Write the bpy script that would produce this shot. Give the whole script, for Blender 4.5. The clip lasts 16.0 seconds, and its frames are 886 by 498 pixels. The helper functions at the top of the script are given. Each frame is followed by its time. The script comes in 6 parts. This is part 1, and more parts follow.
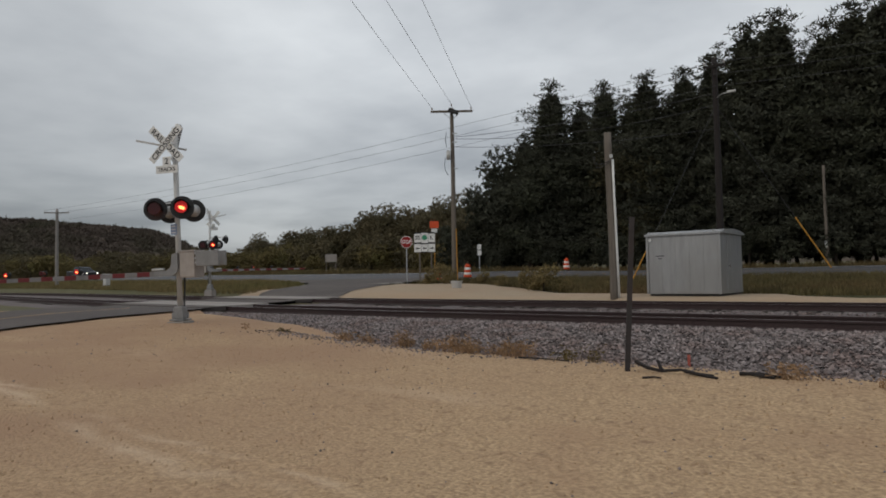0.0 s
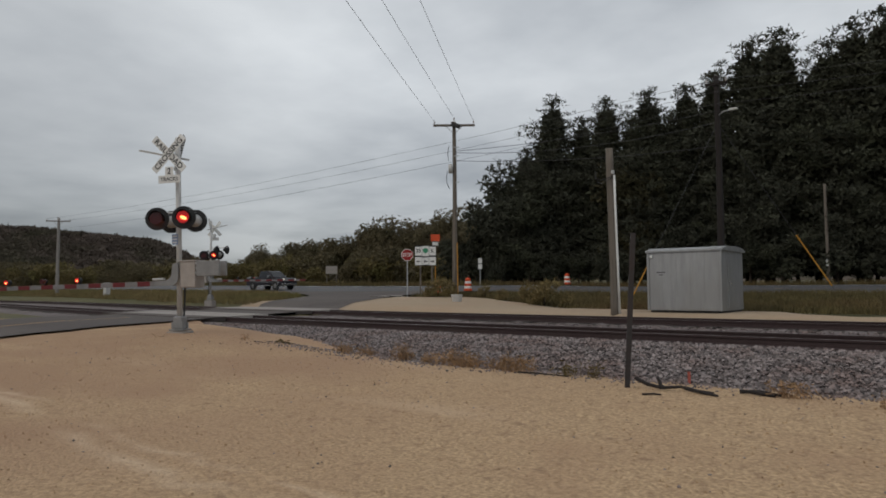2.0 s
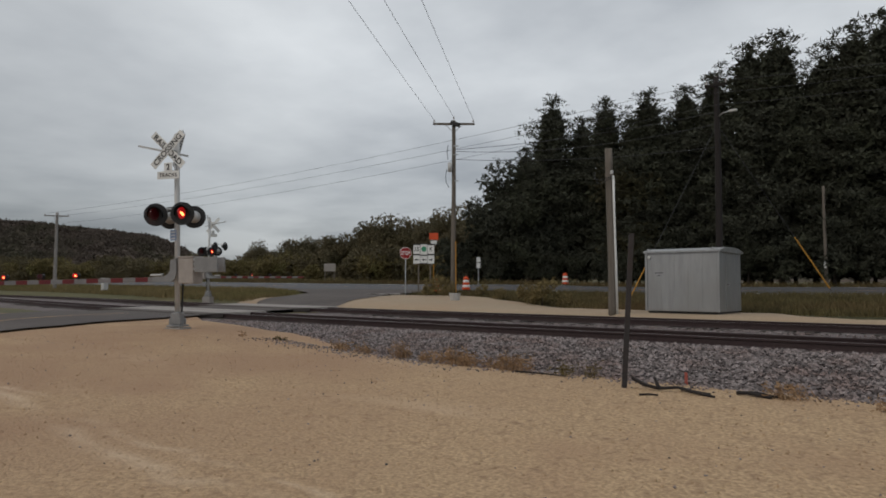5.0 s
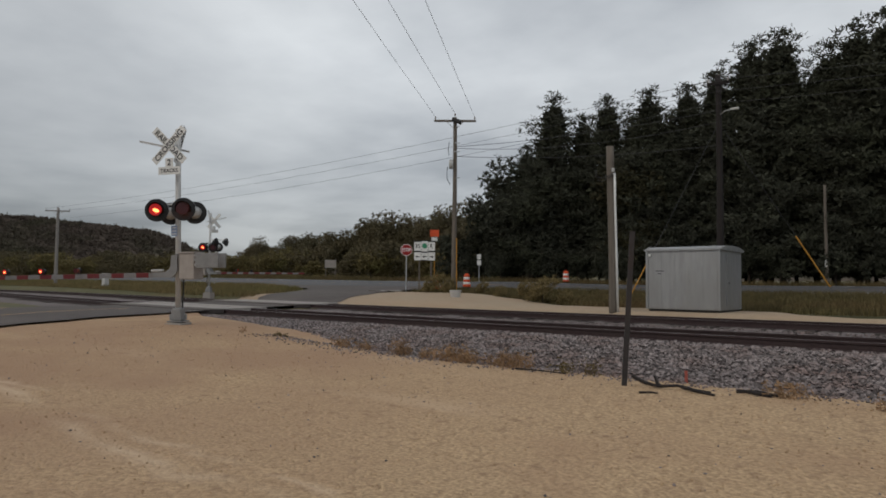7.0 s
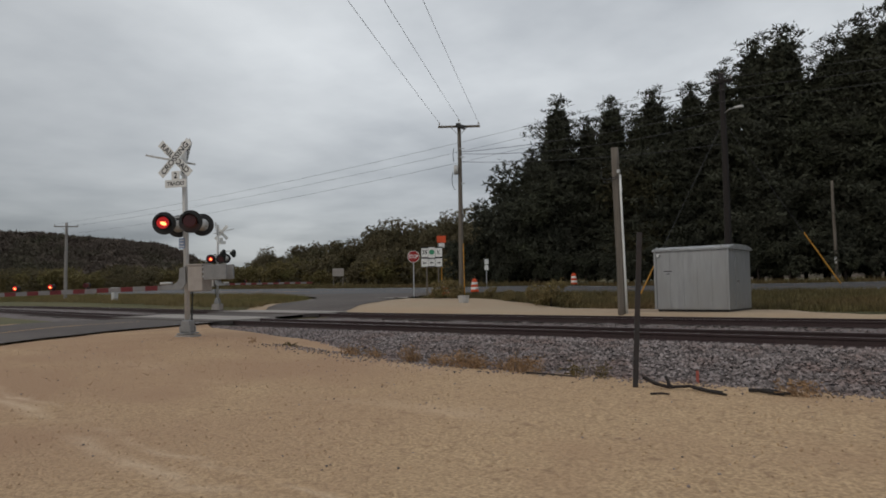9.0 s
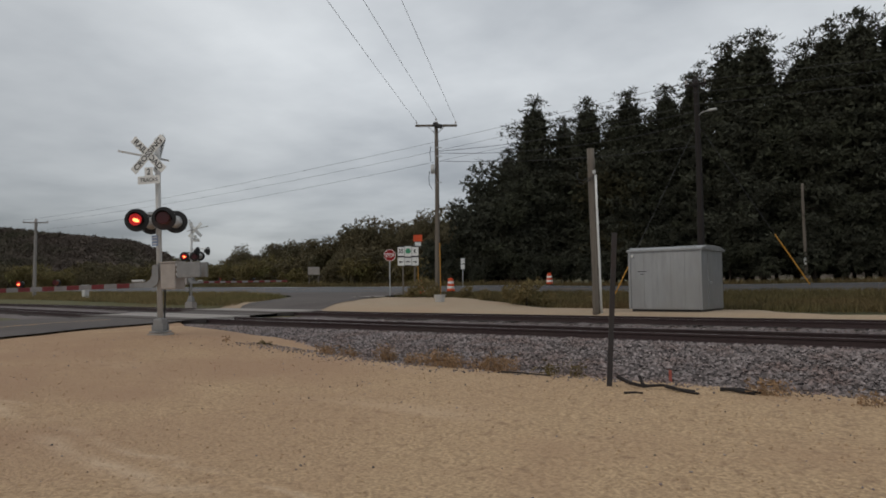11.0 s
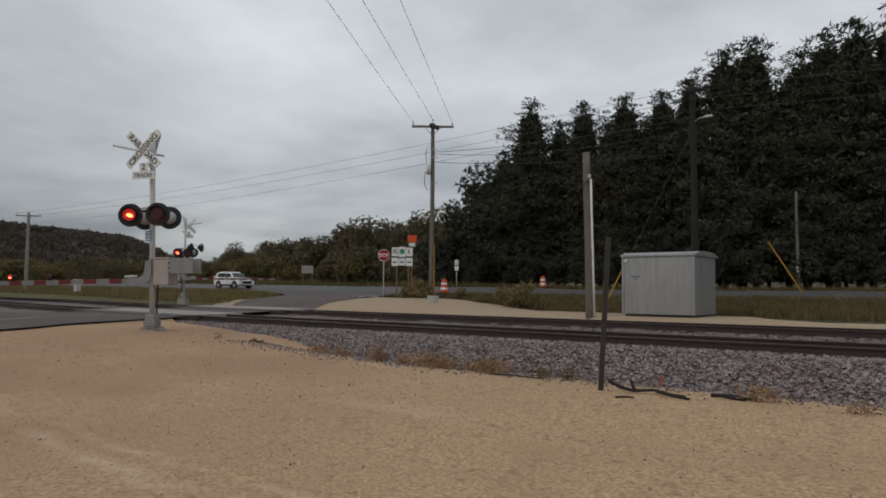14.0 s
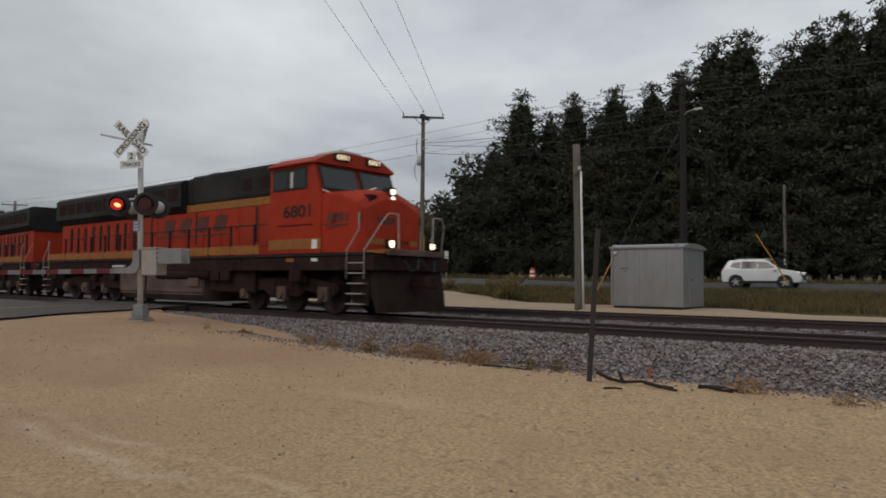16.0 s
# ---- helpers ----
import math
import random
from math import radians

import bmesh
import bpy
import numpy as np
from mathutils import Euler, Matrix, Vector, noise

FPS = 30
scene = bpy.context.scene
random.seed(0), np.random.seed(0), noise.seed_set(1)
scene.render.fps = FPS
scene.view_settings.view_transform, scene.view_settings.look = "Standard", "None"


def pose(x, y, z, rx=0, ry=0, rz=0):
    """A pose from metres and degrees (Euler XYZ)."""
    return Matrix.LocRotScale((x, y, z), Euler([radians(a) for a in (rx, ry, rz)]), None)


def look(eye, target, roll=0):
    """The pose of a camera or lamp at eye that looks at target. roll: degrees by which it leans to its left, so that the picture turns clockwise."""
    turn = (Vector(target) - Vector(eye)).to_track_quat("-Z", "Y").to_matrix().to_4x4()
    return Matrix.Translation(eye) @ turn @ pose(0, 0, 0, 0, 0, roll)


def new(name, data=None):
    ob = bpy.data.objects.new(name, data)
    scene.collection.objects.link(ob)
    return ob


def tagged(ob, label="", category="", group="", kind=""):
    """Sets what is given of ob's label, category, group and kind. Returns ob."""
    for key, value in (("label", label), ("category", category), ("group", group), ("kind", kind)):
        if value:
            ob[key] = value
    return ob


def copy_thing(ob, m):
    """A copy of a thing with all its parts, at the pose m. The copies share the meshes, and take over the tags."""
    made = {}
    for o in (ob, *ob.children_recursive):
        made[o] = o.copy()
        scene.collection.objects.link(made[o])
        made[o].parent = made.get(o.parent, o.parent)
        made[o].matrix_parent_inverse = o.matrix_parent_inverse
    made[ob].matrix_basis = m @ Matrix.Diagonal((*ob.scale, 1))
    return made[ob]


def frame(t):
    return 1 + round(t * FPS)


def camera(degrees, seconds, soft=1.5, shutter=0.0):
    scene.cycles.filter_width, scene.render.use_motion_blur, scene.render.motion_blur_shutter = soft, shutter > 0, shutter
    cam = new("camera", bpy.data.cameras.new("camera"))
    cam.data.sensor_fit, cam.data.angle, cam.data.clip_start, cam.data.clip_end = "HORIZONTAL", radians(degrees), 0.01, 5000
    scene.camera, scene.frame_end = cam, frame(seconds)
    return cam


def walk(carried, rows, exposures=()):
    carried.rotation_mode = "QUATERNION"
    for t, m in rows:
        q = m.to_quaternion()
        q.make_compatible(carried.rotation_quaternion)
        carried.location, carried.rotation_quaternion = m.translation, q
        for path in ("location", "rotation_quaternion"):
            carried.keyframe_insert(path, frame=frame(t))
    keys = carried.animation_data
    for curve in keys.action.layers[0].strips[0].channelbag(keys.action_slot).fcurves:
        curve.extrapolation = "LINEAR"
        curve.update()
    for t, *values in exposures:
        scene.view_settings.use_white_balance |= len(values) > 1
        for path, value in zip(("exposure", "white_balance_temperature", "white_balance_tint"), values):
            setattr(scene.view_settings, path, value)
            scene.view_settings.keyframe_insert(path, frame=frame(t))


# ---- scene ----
# ---- camera ----
H_EYE = 0.93
TURN = 39.0
# seconds, yaw, pitch, roll
PATH = [
    (0.0, 0.36, 2.22, 1.08),
    (0.5, 0.04, 2.16, -0.40),
    (1.0, -0.37, 3.54, -1.29),
    (1.5, 0.18, 3.37, 0.34),
    (2.0, 0.39, 3.30, 0.32),
    (2.5, 0.46, 3.24, 0.05),
    (3.0, 0.20, 3.10, 0.20),
    (3.5, 0.20, 3.24, 0.20),
    (4.0, 0.26, 3.22, -0.21),
    (6.5, 0.20, 3.10, -0.22),
    (7.0, 0.28, 2.94, -0.52),
    (7.5, 0.98, 3.02, -0.07),
    (8.0, 1.20, 3.39, 0.69),
    (10.5, -0.02, 3.19, 0.57),
    (11.0, -1.00, 3.31, 0.63),
    (11.5, -0.94, 2.80, 0.39),
    (12.0, -1.41, 2.67, 0.47),
    (12.5, -1.26, 3.29, -0.14),
    (13.0, -1.31, 3.58, -0.26),
    (13.5, -1.23, 3.74, -0.31),
    (14.0, -1.53, 3.40, -0.43),
    (14.5, -1.45, 3.41, -0.09),
    (15.0, -2.06, 3.54, 0.29),
    (15.5, -2.35, 2.83, -0.09),
    (16.0, -2.36, 2.70, -0.64)
]
cam = camera(64.0, 16.0, soft=1.75, shutter=0.12)
walk(cam, [(t, pose(0, 0, H_EYE, 90 + p, r, y + TURN)) for t, y, p, r in PATH],
     exposures=[(0, 0.0), (16, 0.0)])

# ---- world and light ----
SUN_EL, SUN_AZ = 48, 100


def make_world():
    w = bpy.data.worlds.new("overcast_sky")
    scene.world = w
    w.use_nodes = True
    nt = w.node_tree
    nt.nodes.clear()
    N = nt.nodes.new
    L = nt.links.new
    out, bg = N("ShaderNodeOutputWorld"), N("ShaderNodeBackground")
    sky = N("ShaderNodeTexSky")
    sky.sky_type = "NISHITA"
    sky.sun_disc = False
    sky.sun_elevation, sky.sun_rotation = radians(SUN_EL), radians(SUN_AZ)
    dim = N("ShaderNodeVectorMath")
    dim.operation = "SCALE"
    dim.inputs["Scale"].default_value = 0.10
    L(sky.outputs[0], dim.inputs[0])
    tc = N("ShaderNodeTexCoord")
    sep = N("ShaderNodeSeparateXYZ")
    L(tc.outputs["Generated"], sep.inputs[0])
    # cloud deck seen in perspective: x / (z + k), y / (z + k)
    zk = N("ShaderNodeMath")
    zk.operation = "ADD"
    zk.inputs[1].default_value = 0.12
    zm = N("ShaderNodeMath")
    zm.operation = "MAXIMUM"
    zm.inputs[1].default_value = 0.0
    L(sep.outputs[2], zm.inputs[0])
    L(zm.outputs[0], zk.inputs[0])
    dv = []
    for i in (0, 1):
        d = N("ShaderNodeMath")
        d.operation = "DIVIDE"
        L(sep.outputs[i], d.inputs[0])
        L(zk.outputs[0], d.inputs[1])
        dv.append(d)
    comb = N("ShaderNodeCombineXYZ")
    L(dv[0].outputs[0], comb.inputs[0])
    L(dv[1].outputs[0], comb.inputs[1])
    n1, n2 = N("ShaderNodeTexNoise"), N("ShaderNodeTexNoise")
    n1.inputs["Scale"].default_value, n1.inputs["Detail"].default_value, n1.inputs["Roughness"].default_value = 0.55, 6, 0.45
    n1.inputs["Distortion"].default_value = 0.5
    n2.inputs["Scale"].default_value, n2.inputs["Detail"].default_value = 2.6, 5
    L(comb.outputs[0], n1.inputs["Vector"])
    L(comb.outputs[0], n2.inputs["Vector"])
    mix = N("ShaderNodeMix")
    mix.data_type = "FLOAT"
    mix.inputs[0].default_value = 0.22
    L(n1.outputs[0], mix.inputs[2])
    L(n2.outputs[0], mix.inputs[3])
    ramp = N("ShaderNodeValToRGB")
    e = ramp.color_ramp.elements
    e[0].position, e[0].color = 0.36, (0.385, 0.41, 0.44, 1)
    e[1].position, e[1].color = 0.64, (0.76, 0.79, 0.81, 1)
    L(mix.outputs[0], ramp.inputs[0])
    # the deck is darker and bluer towards the horizon
    hz = N("ShaderNodeMapRange")
    hz.inputs[1].default_value, hz.inputs[2].default_value = 0.0, 0.30
    hz.inputs[3].default_value, hz.inputs[4].default_value = 0.62, 1.04
    L(zm.outputs[0], hz.inputs[0])
    hs = N("ShaderNodeVectorMath")
    hs.operation = "SCALE"
    L(ramp.outputs[0], hs.inputs[0])
    L(hz.outputs[0], hs.inputs["Scale"])
    # the cloud is thinner and brighter towards the north-east
    dt = N("ShaderNodeVectorMath")
    dt.operation = "DOT_PRODUCT"
    dt.inputs[1].default_value = (0.777, 0.629, 0.25)
    L(tc.outputs["Generated"], dt.inputs[0])
    dr = N("ShaderNodeMapRange")
    dr.inputs[1].default_value, dr.inputs[2].default_value = -0.55, -0.02
    dr.inputs[3].default_value, dr.inputs[4].default_value = 0.66, 1.06
    L(dt.outputs["Value"], dr.inputs[0])
    hs2 = N("ShaderNodeVectorMath")
    hs2.operation = "SCALE"
    L(hs.outputs[0], hs2.inputs[0])
    L(dr.outputs[0], hs2.inputs["Scale"])
    m2 = N("ShaderNodeMix")
    m2.data_type = "RGBA"
    m2.inputs[0].default_value = 0.92
    L(dim.outputs[0], m2.inputs[6])
    L(hs2.outputs[0], m2.inputs[7])
    L(m2.outputs[2], bg.inputs[0])
    bg.inputs[1].default_value = 1.0
    L(bg.outputs[0], out.inputs[0])


make_world()
sun = new("sun", bpy.data.lights.new("sun", "SUN"))
sun.data.energy, sun.data.angle, sun.data.color = 0.8, radians(30), (1.0, 0.90, 0.78)
sun.matrix_world = look((-20, -40, 50), (0, 20, 0))


# ---- materials ----
def principled(name):
    m = bpy.data.materials.new(name)
    m.use_nodes = True
    nt = m.node_tree
    return m, nt, nt.nodes["Principled BSDF"]


def mat(name, c1, c2=None, rough=0.7, metal=0.0, scale=4.0, big=0.35, bump=0.0, c3=None, fine=0.0, streak=1.0, spec=0.4, rand=0.0):
    """Two scales of variation: c1/c2 by fine noise, c3 by large stains; bump from the fine noise."""
    m, nt, b = principled(name)
    N, L = nt.nodes.new, nt.links.new
    c2 = c2 or tuple(v * 0.75 for v in c1)
    c3 = c3 or tuple(v * 0.8 for v in c1)
    tc = N("ShaderNodeTexCoord")
    mp = N("ShaderNodeMapping")
    mp.inputs["Scale"].default_value = (1, 1, streak)
    L(tc.outputs["Object"], mp.inputs[0])
    n1, n2 = N("ShaderNodeTexNoise"), N("ShaderNodeTexNoise")
    n1.inputs["Scale"].default_value, n1.inputs["Detail"].default_value, n1.inputs["Roughness"].default_value = scale, 8, 0.65
    n2.inputs["Scale"].default_value, n2.inputs["Detail"].default_value = big, 4
    L(mp.outputs[0], n1.inputs["Vector"])
    L(tc.outputs["Object"], n2.inputs["Vector"])
    r1, r2 = N("ShaderNodeMapRange"), N("ShaderNodeMapRange")
    for r, lo, hi in ((r1, 0.35, 0.65), (r2, 0.45, 0.7)):
        r.inputs[1].default_value, r.inputs[2].default_value = lo, hi
    L(n1.outputs[0], r1.inputs[0])
    L(n2.outputs[0], r2.inputs[0])
    a, c = N("ShaderNodeMix"), N("ShaderNodeMix")
    a.data_type = c.data_type = "RGBA"
    a.inputs[6].default_value, a.inputs[7].default_value = (*c1, 1), (*c2, 1)
    c.inputs[7].default_value = (*c3, 1)
    L(r1.outputs[0], a.inputs[0])
    L(a.outputs[2], c.inputs[6])
    L(r2.outputs[0], c.inputs[0])
    col = c.outputs[2]
    if rand:
        oi = N("ShaderNodeNewGeometry")
        hv = N("ShaderNodeHueSaturation")
        mr = N("ShaderNodeMapRange")
        mr.inputs[3].default_value, mr.inputs[4].default_value = 1 - rand, 1 + rand
        L(oi.outputs["Random Per Island"], mr.inputs[0])
        L(mr.outputs[0], hv.inputs["Value"])
        L(col, hv.inputs["Color"])
        col = hv.outputs[0]
    L(col, b.inputs["Base Color"])
    rr = N("ShaderNodeMapRange")
    rr.inputs[3].default_value, rr.inputs[4].default_value = max(rough - 0.1, 0.03), min(rough + 0.1, 1)
    L(n1.outputs[0], rr.inputs[0])
    L(rr.outputs[0], b.inputs["Roughness"])
    b.inputs["Metallic"].default_value = metal
    b.inputs["Specular IOR Level"].default_value = spec
    if bump:
        bp = N("ShaderNodeBump")
        bp.inputs["Strength"].default_value, bp.inputs["Distance"].default_value = min(1, bump), 0.02
        L(n1.outputs[0], bp.inputs["Height"])
        L(bp.outputs[0], b.inputs["Normal"])
    return m


def glow(name, color, strength):
    m, nt, b = principled(name)
    b.inputs["Base Color"].default_value = (*color, 1)
    b.inputs["Emission Color"].default_value = (*color, 1)
    b.inputs["Emission Strength"].default_value = strength
    return m


def glass(name, color, rough=0.05):
    m, nt, b = principled(name)
    b.inputs["Base Color"].default_value = (*color, 1)
    b.inputs["Roughness"].default_value = rough
    b.inputs["Transmission Weight"].default_value = 0.85
    return m


M = dict(
    lot=None,
    ballast=mat("ballast_stone", (0.15, 0.125, 0.118), (0.085, 0.07, 0.066), 0.9, scale=14, big=0.5, bump=0.9, c3=(0.14, 0.12, 0.12)),
    stone=mat("crushed_stone", (0.245, 0.213, 0.207), (0.115, 0.094, 0.091), 0.85, scale=9, big=1.5, rand=0.65, c3=(0.15, 0.11, 0.10)),
    field=mat("field_soil", (0.10, 0.09, 0.035), (0.055, 0.055, 0.02), 0.95, scale=3, big=0.08, bump=0.6, c3=(0.12, 0.095, 0.04)),
    asphalt=mat("worn_asphalt", (0.088, 0.073, 0.066), (0.062, 0.051, 0.047), 0.92, scale=22, big=0.25, bump=0.3, c3=(0.105, 0.088, 0.078)),
    asphalt_dark=mat("highway_asphalt", (0.085, 0.086, 0.092), (0.062, 0.063, 0.067), 0.8, scale=18, big=0.2, bump=0.3),
    concrete=mat("crossing_concrete", (0.31, 0.285, 0.265), (0.22, 0.20, 0.185), 0.85, scale=9, big=0.8, bump=0.25, c3=(0.30, 0.27, 0.24)),
    sand=mat("sandy_gravel", (0.38, 0.292, 0.20), (0.28, 0.212, 0.143), 0.95, scale=16, big=0.3, bump=0.5, c3=(0.33, 0.235, 0.155)),
    rail=mat("rusty_rail", (0.045, 0.026, 0.026), (0.028, 0.016, 0.017), 0.75, scale=12, big=1.0, c3=(0.04, 0.026, 0.024)),
    railtop=mat("polished_rail_head", (0.35, 0.34, 0.33), (0.25, 0.23, 0.22), 0.35, 0.9, scale=20, big=1.0),
    tie=mat("creosoted_tie", (0.05, 0.04, 0.035), (0.03, 0.025, 0.02), 0.9, scale=8, big=1.0, bump=0.5),
    galv=mat("galvanised_steel", (0.50, 0.51, 0.52), (0.40, 0.41, 0.42), 0.45, 0.6, scale=6, big=0.9, c3=(0.42, 0.42, 0.41)),
    alu=mat("aluminium_sheet", (0.42, 0.422, 0.425), (0.33, 0.333, 0.337), 0.38, 0.65, scale=5, big=0.6, streak=0.15, c3=(0.34, 0.335, 0.325)),
    paint_grey=mat("grey_painted_steel", (0.50, 0.50, 0.49), (0.42, 0.42, 0.41), 0.5, scale=6, big=1.2, c3=(0.42, 0.40, 0.38)),
    tan=mat("beige_case_paint", (0.36, 0.32, 0.29), (0.29, 0.26, 0.235), 0.6, scale=5, big=1.2),
    white=mat("white_sheeting", (0.74, 0.74, 0.72), (0.66, 0.66, 0.64), 0.5, scale=7, big=1.5),
    black=mat("black_paint", (0.012, 0.012, 0.013), (0.02, 0.02, 0.02), 0.55, scale=8, big=1.5),
    blue=mat("faded_blue_sheeting", (0.24, 0.30, 0.44), (0.20, 0.26, 0.38), 0.5),
    green=mat("green_sheeting", (0.05, 0.28, 0.15), (0.04, 0.22, 0.12), 0.5),
    red=mat("red_sheeting", (0.36, 0.016, 0.016), (0.28, 0.014, 0.014), 0.45, scale=6, big=1.4),
    arm_white=mat("dull_white_sheeting", (0.20, 0.19, 0.19), (0.155, 0.15, 0.15), 0.6, scale=6, big=1.2),
    bracket=mat("dull_grey_steel", (0.23, 0.228, 0.226), (0.18, 0.18, 0.18), 0.6, scale=6, big=1.2),
    emblem=mat("dull_dark_emblem", (0.10, 0.022, 0.010), (0.07, 0.018, 0.010), 0.6),
    arm_red=mat("dull_red_sheeting", (0.13, 0.012, 0.014), (0.10, 0.010, 0.012), 0.55),
    faded_red=mat("faded_red_paint", (0.36, 0.09, 0.07), (0.28, 0.08, 0.06), 0.8),
    redlens=mat("dark_red_lens", (0.06, 0.004, 0.006), (0.045, 0.003, 0.004), 0.3, scale=20),
    litlens=glow("lit_red_lens", (0.55, 0.010, 0.012), 0.28),
    litcore=glow("lit_red_core", (1.0, 0.20, 0.06), 5.0),
    headlamp=glow("lit_headlamp", (1.0, 0.82, 0.55), 2.6),
    orange=mat("orange_plastic", (0.66, 0.085, 0.018), (0.55, 0.065, 0.016), 0.5),
    yellow=mat("yellow_plastic", (0.48, 0.23, 0.025), (0.40, 0.19, 0.022), 0.5),
    wood=mat("weathered_pole_wood", (0.17, 0.145, 0.12), (0.10, 0.085, 0.07), 0.9, scale=14, big=0.8, streak=0.06, bump=0.4),
    wood_dark=mat("creosoted_pole_wood", (0.024, 0.019, 0.018), (0.016, 0.013, 0.012), 0.9, scale=14, big=0.8, streak=0.06, bump=0.4),
    post=mat("rusted_post_steel", (0.032, 0.029, 0.030), (0.022, 0.019, 0.019), 0.75, scale=16, big=2.0, c3=(0.04, 0.028, 0.025)),
    wire=mat("wire", (0.05, 0.05, 0.055), (0.04, 0.04, 0.04), 0.6),
    bark=mat("bark", (0.06, 0.045, 0.035), (0.035, 0.028, 0.022), 0.95, scale=9, streak=0.2, bump=0.6),
    pine=mat("pine_needles", (0.066, 0.068, 0.050), (0.042, 0.044, 0.033), 0.8, scale=1.5, big=0.25, rand=0.22, c3=(0.052, 0.056, 0.034), spec=0.08),
    leaf=mat("broad_leaves", (0.110, 0.102, 0.050), (0.066, 0.064, 0.032), 0.7, scale=1.2, big=0.2, rand=0.35, c3=(0.12, 0.10, 0.045), spec=0.2),
    leaf_dull=mat("dull_olive_leaves", (0.140, 0.113, 0.064), (0.088, 0.074, 0.043), 0.8, scale=1.0, big=0.2, rand=0.2, c3=(0.085, 0.080, 0.046), spec=0.15),
    # darker copy of the dull olive leaves: shade put into the colour
    leaf_shaded=mat("shaded_olive_leaves", (0.066, 0.060, 0.032), (0.042, 0.040, 0.023), 0.8, scale=1.0, big=0.2, rand=0.2, c3=(0.060, 0.048, 0.026), spec=0.1),
    pole_pale=mat("sun_bleached_pole_wood", (0.27, 0.25, 0.235), (0.19, 0.175, 0.16), 0.9, scale=14, big=0.8, streak=0.06, bump=0.4),
    leaf_gold=mat("yellowing_leaves", (0.175, 0.136, 0.056), (0.110, 0.090, 0.040), 0.75, scale=1.0, big=0.15, rand=0.35, c3=(0.10, 0.10, 0.03), spec=0.2),
    # distance haze is mixed into this paler, greyer woods colour
    far_leaf=mat("hazy_far_woods", (0.110, 0.090, 0.076), (0.078, 0.064, 0.054), 0.95, scale=0.09, big=0.02, rand=0.12, c3=(0.068, 0.066, 0.044), spec=0.0),
    grass=mat("dry_green_grass", (0.115, 0.092, 0.034), (0.060, 0.052, 0.020), 0.85, scale=0.6, big=0.1, rand=0.4, c3=(0.17, 0.115, 0.05), spec=0.2),
    field_grass=mat("straw_field_grass", (0.215, 0.165, 0.075), (0.13, 0.102, 0.046), 0.85, scale=0.6, big=0.1, rand=0.4, c3=(0.14, 0.125, 0.05), spec=0.2),
    verge=mat("dark_verge_grass", (0.130, 0.106, 0.048), (0.070, 0.060, 0.027), 0.85, scale=0.6, big=0.12, rand=0.4, c3=(0.125, 0.085, 0.042), spec=0.15),
    weed=mat("brown_weeds", (0.33, 0.215, 0.125), (0.22, 0.14, 0.08), 0.9, scale=2, big=0.4, rand=0.4, spec=0.2),
    rubber=mat("rubber", (0.018, 0.018, 0.018), (0.012, 0.012, 0.012), 0.8, scale=10),
    chrome=mat("bright_metal", (0.6, 0.6, 0.6), (0.5, 0.5, 0.5), 0.25, 0.9),
    winglass=mat("dark_window_glass", (0.02, 0.022, 0.026), (0.012, 0.015, 0.018), 0.1, scale=1, spec=0.5),
    carwhite=mat("white_car_paint", (0.72, 0.73, 0.74), (0.68, 0.69, 0.70), 0.25, scale=1, spec=0.6),
    cardark=mat("dark_blue_car_paint", (0.016, 0.016, 0.024), (0.012, 0.012, 0.018), 0.4, scale=1, spec=0.3),
    lorange=mat("faded_orange_loco_paint", (0.36, 0.027, 0.006), (0.28, 0.022, 0.006), 0.62, scale=2.5, big=0.45, c3=(0.27, 0.028, 0.010), spec=0.22),
    lblack=mat("sooty_dark_loco_paint", (0.013, 0.013, 0.013), (0.009, 0.009, 0.009), 0.6, scale=3, big=0.6, c3=(0.03, 0.027, 0.025), spec=0.2),
    lyellow=mat("dull_yellow_stripe", (0.32, 0.12, 0.012), (0.20, 0.072, 0.012), 0.55, scale=4, big=0.8, c3=(0.22, 0.085, 0.014)),
    under=mat("grimy_underframe", (0.036, 0.020, 0.018), (0.018, 0.010, 0.009), 0.9, scale=5, big=1.0, bump=0.3, c3=(0.034, 0.022, 0.019), spec=0.08),
    tankmat=mat("dusty_tank_paint", (0.095, 0.056, 0.046), (0.055, 0.032, 0.028), 0.75, scale=4, big=0.7, c3=(0.15, 0.10, 0.08)),
)


# a * x + c * y + d = 0, half width: a pale rut left by tyres
WHEEL_TRACKS = [(0.08, 1.0, -3.42, 0.24), (0.05, 1.0, -4.06, 0.12)]


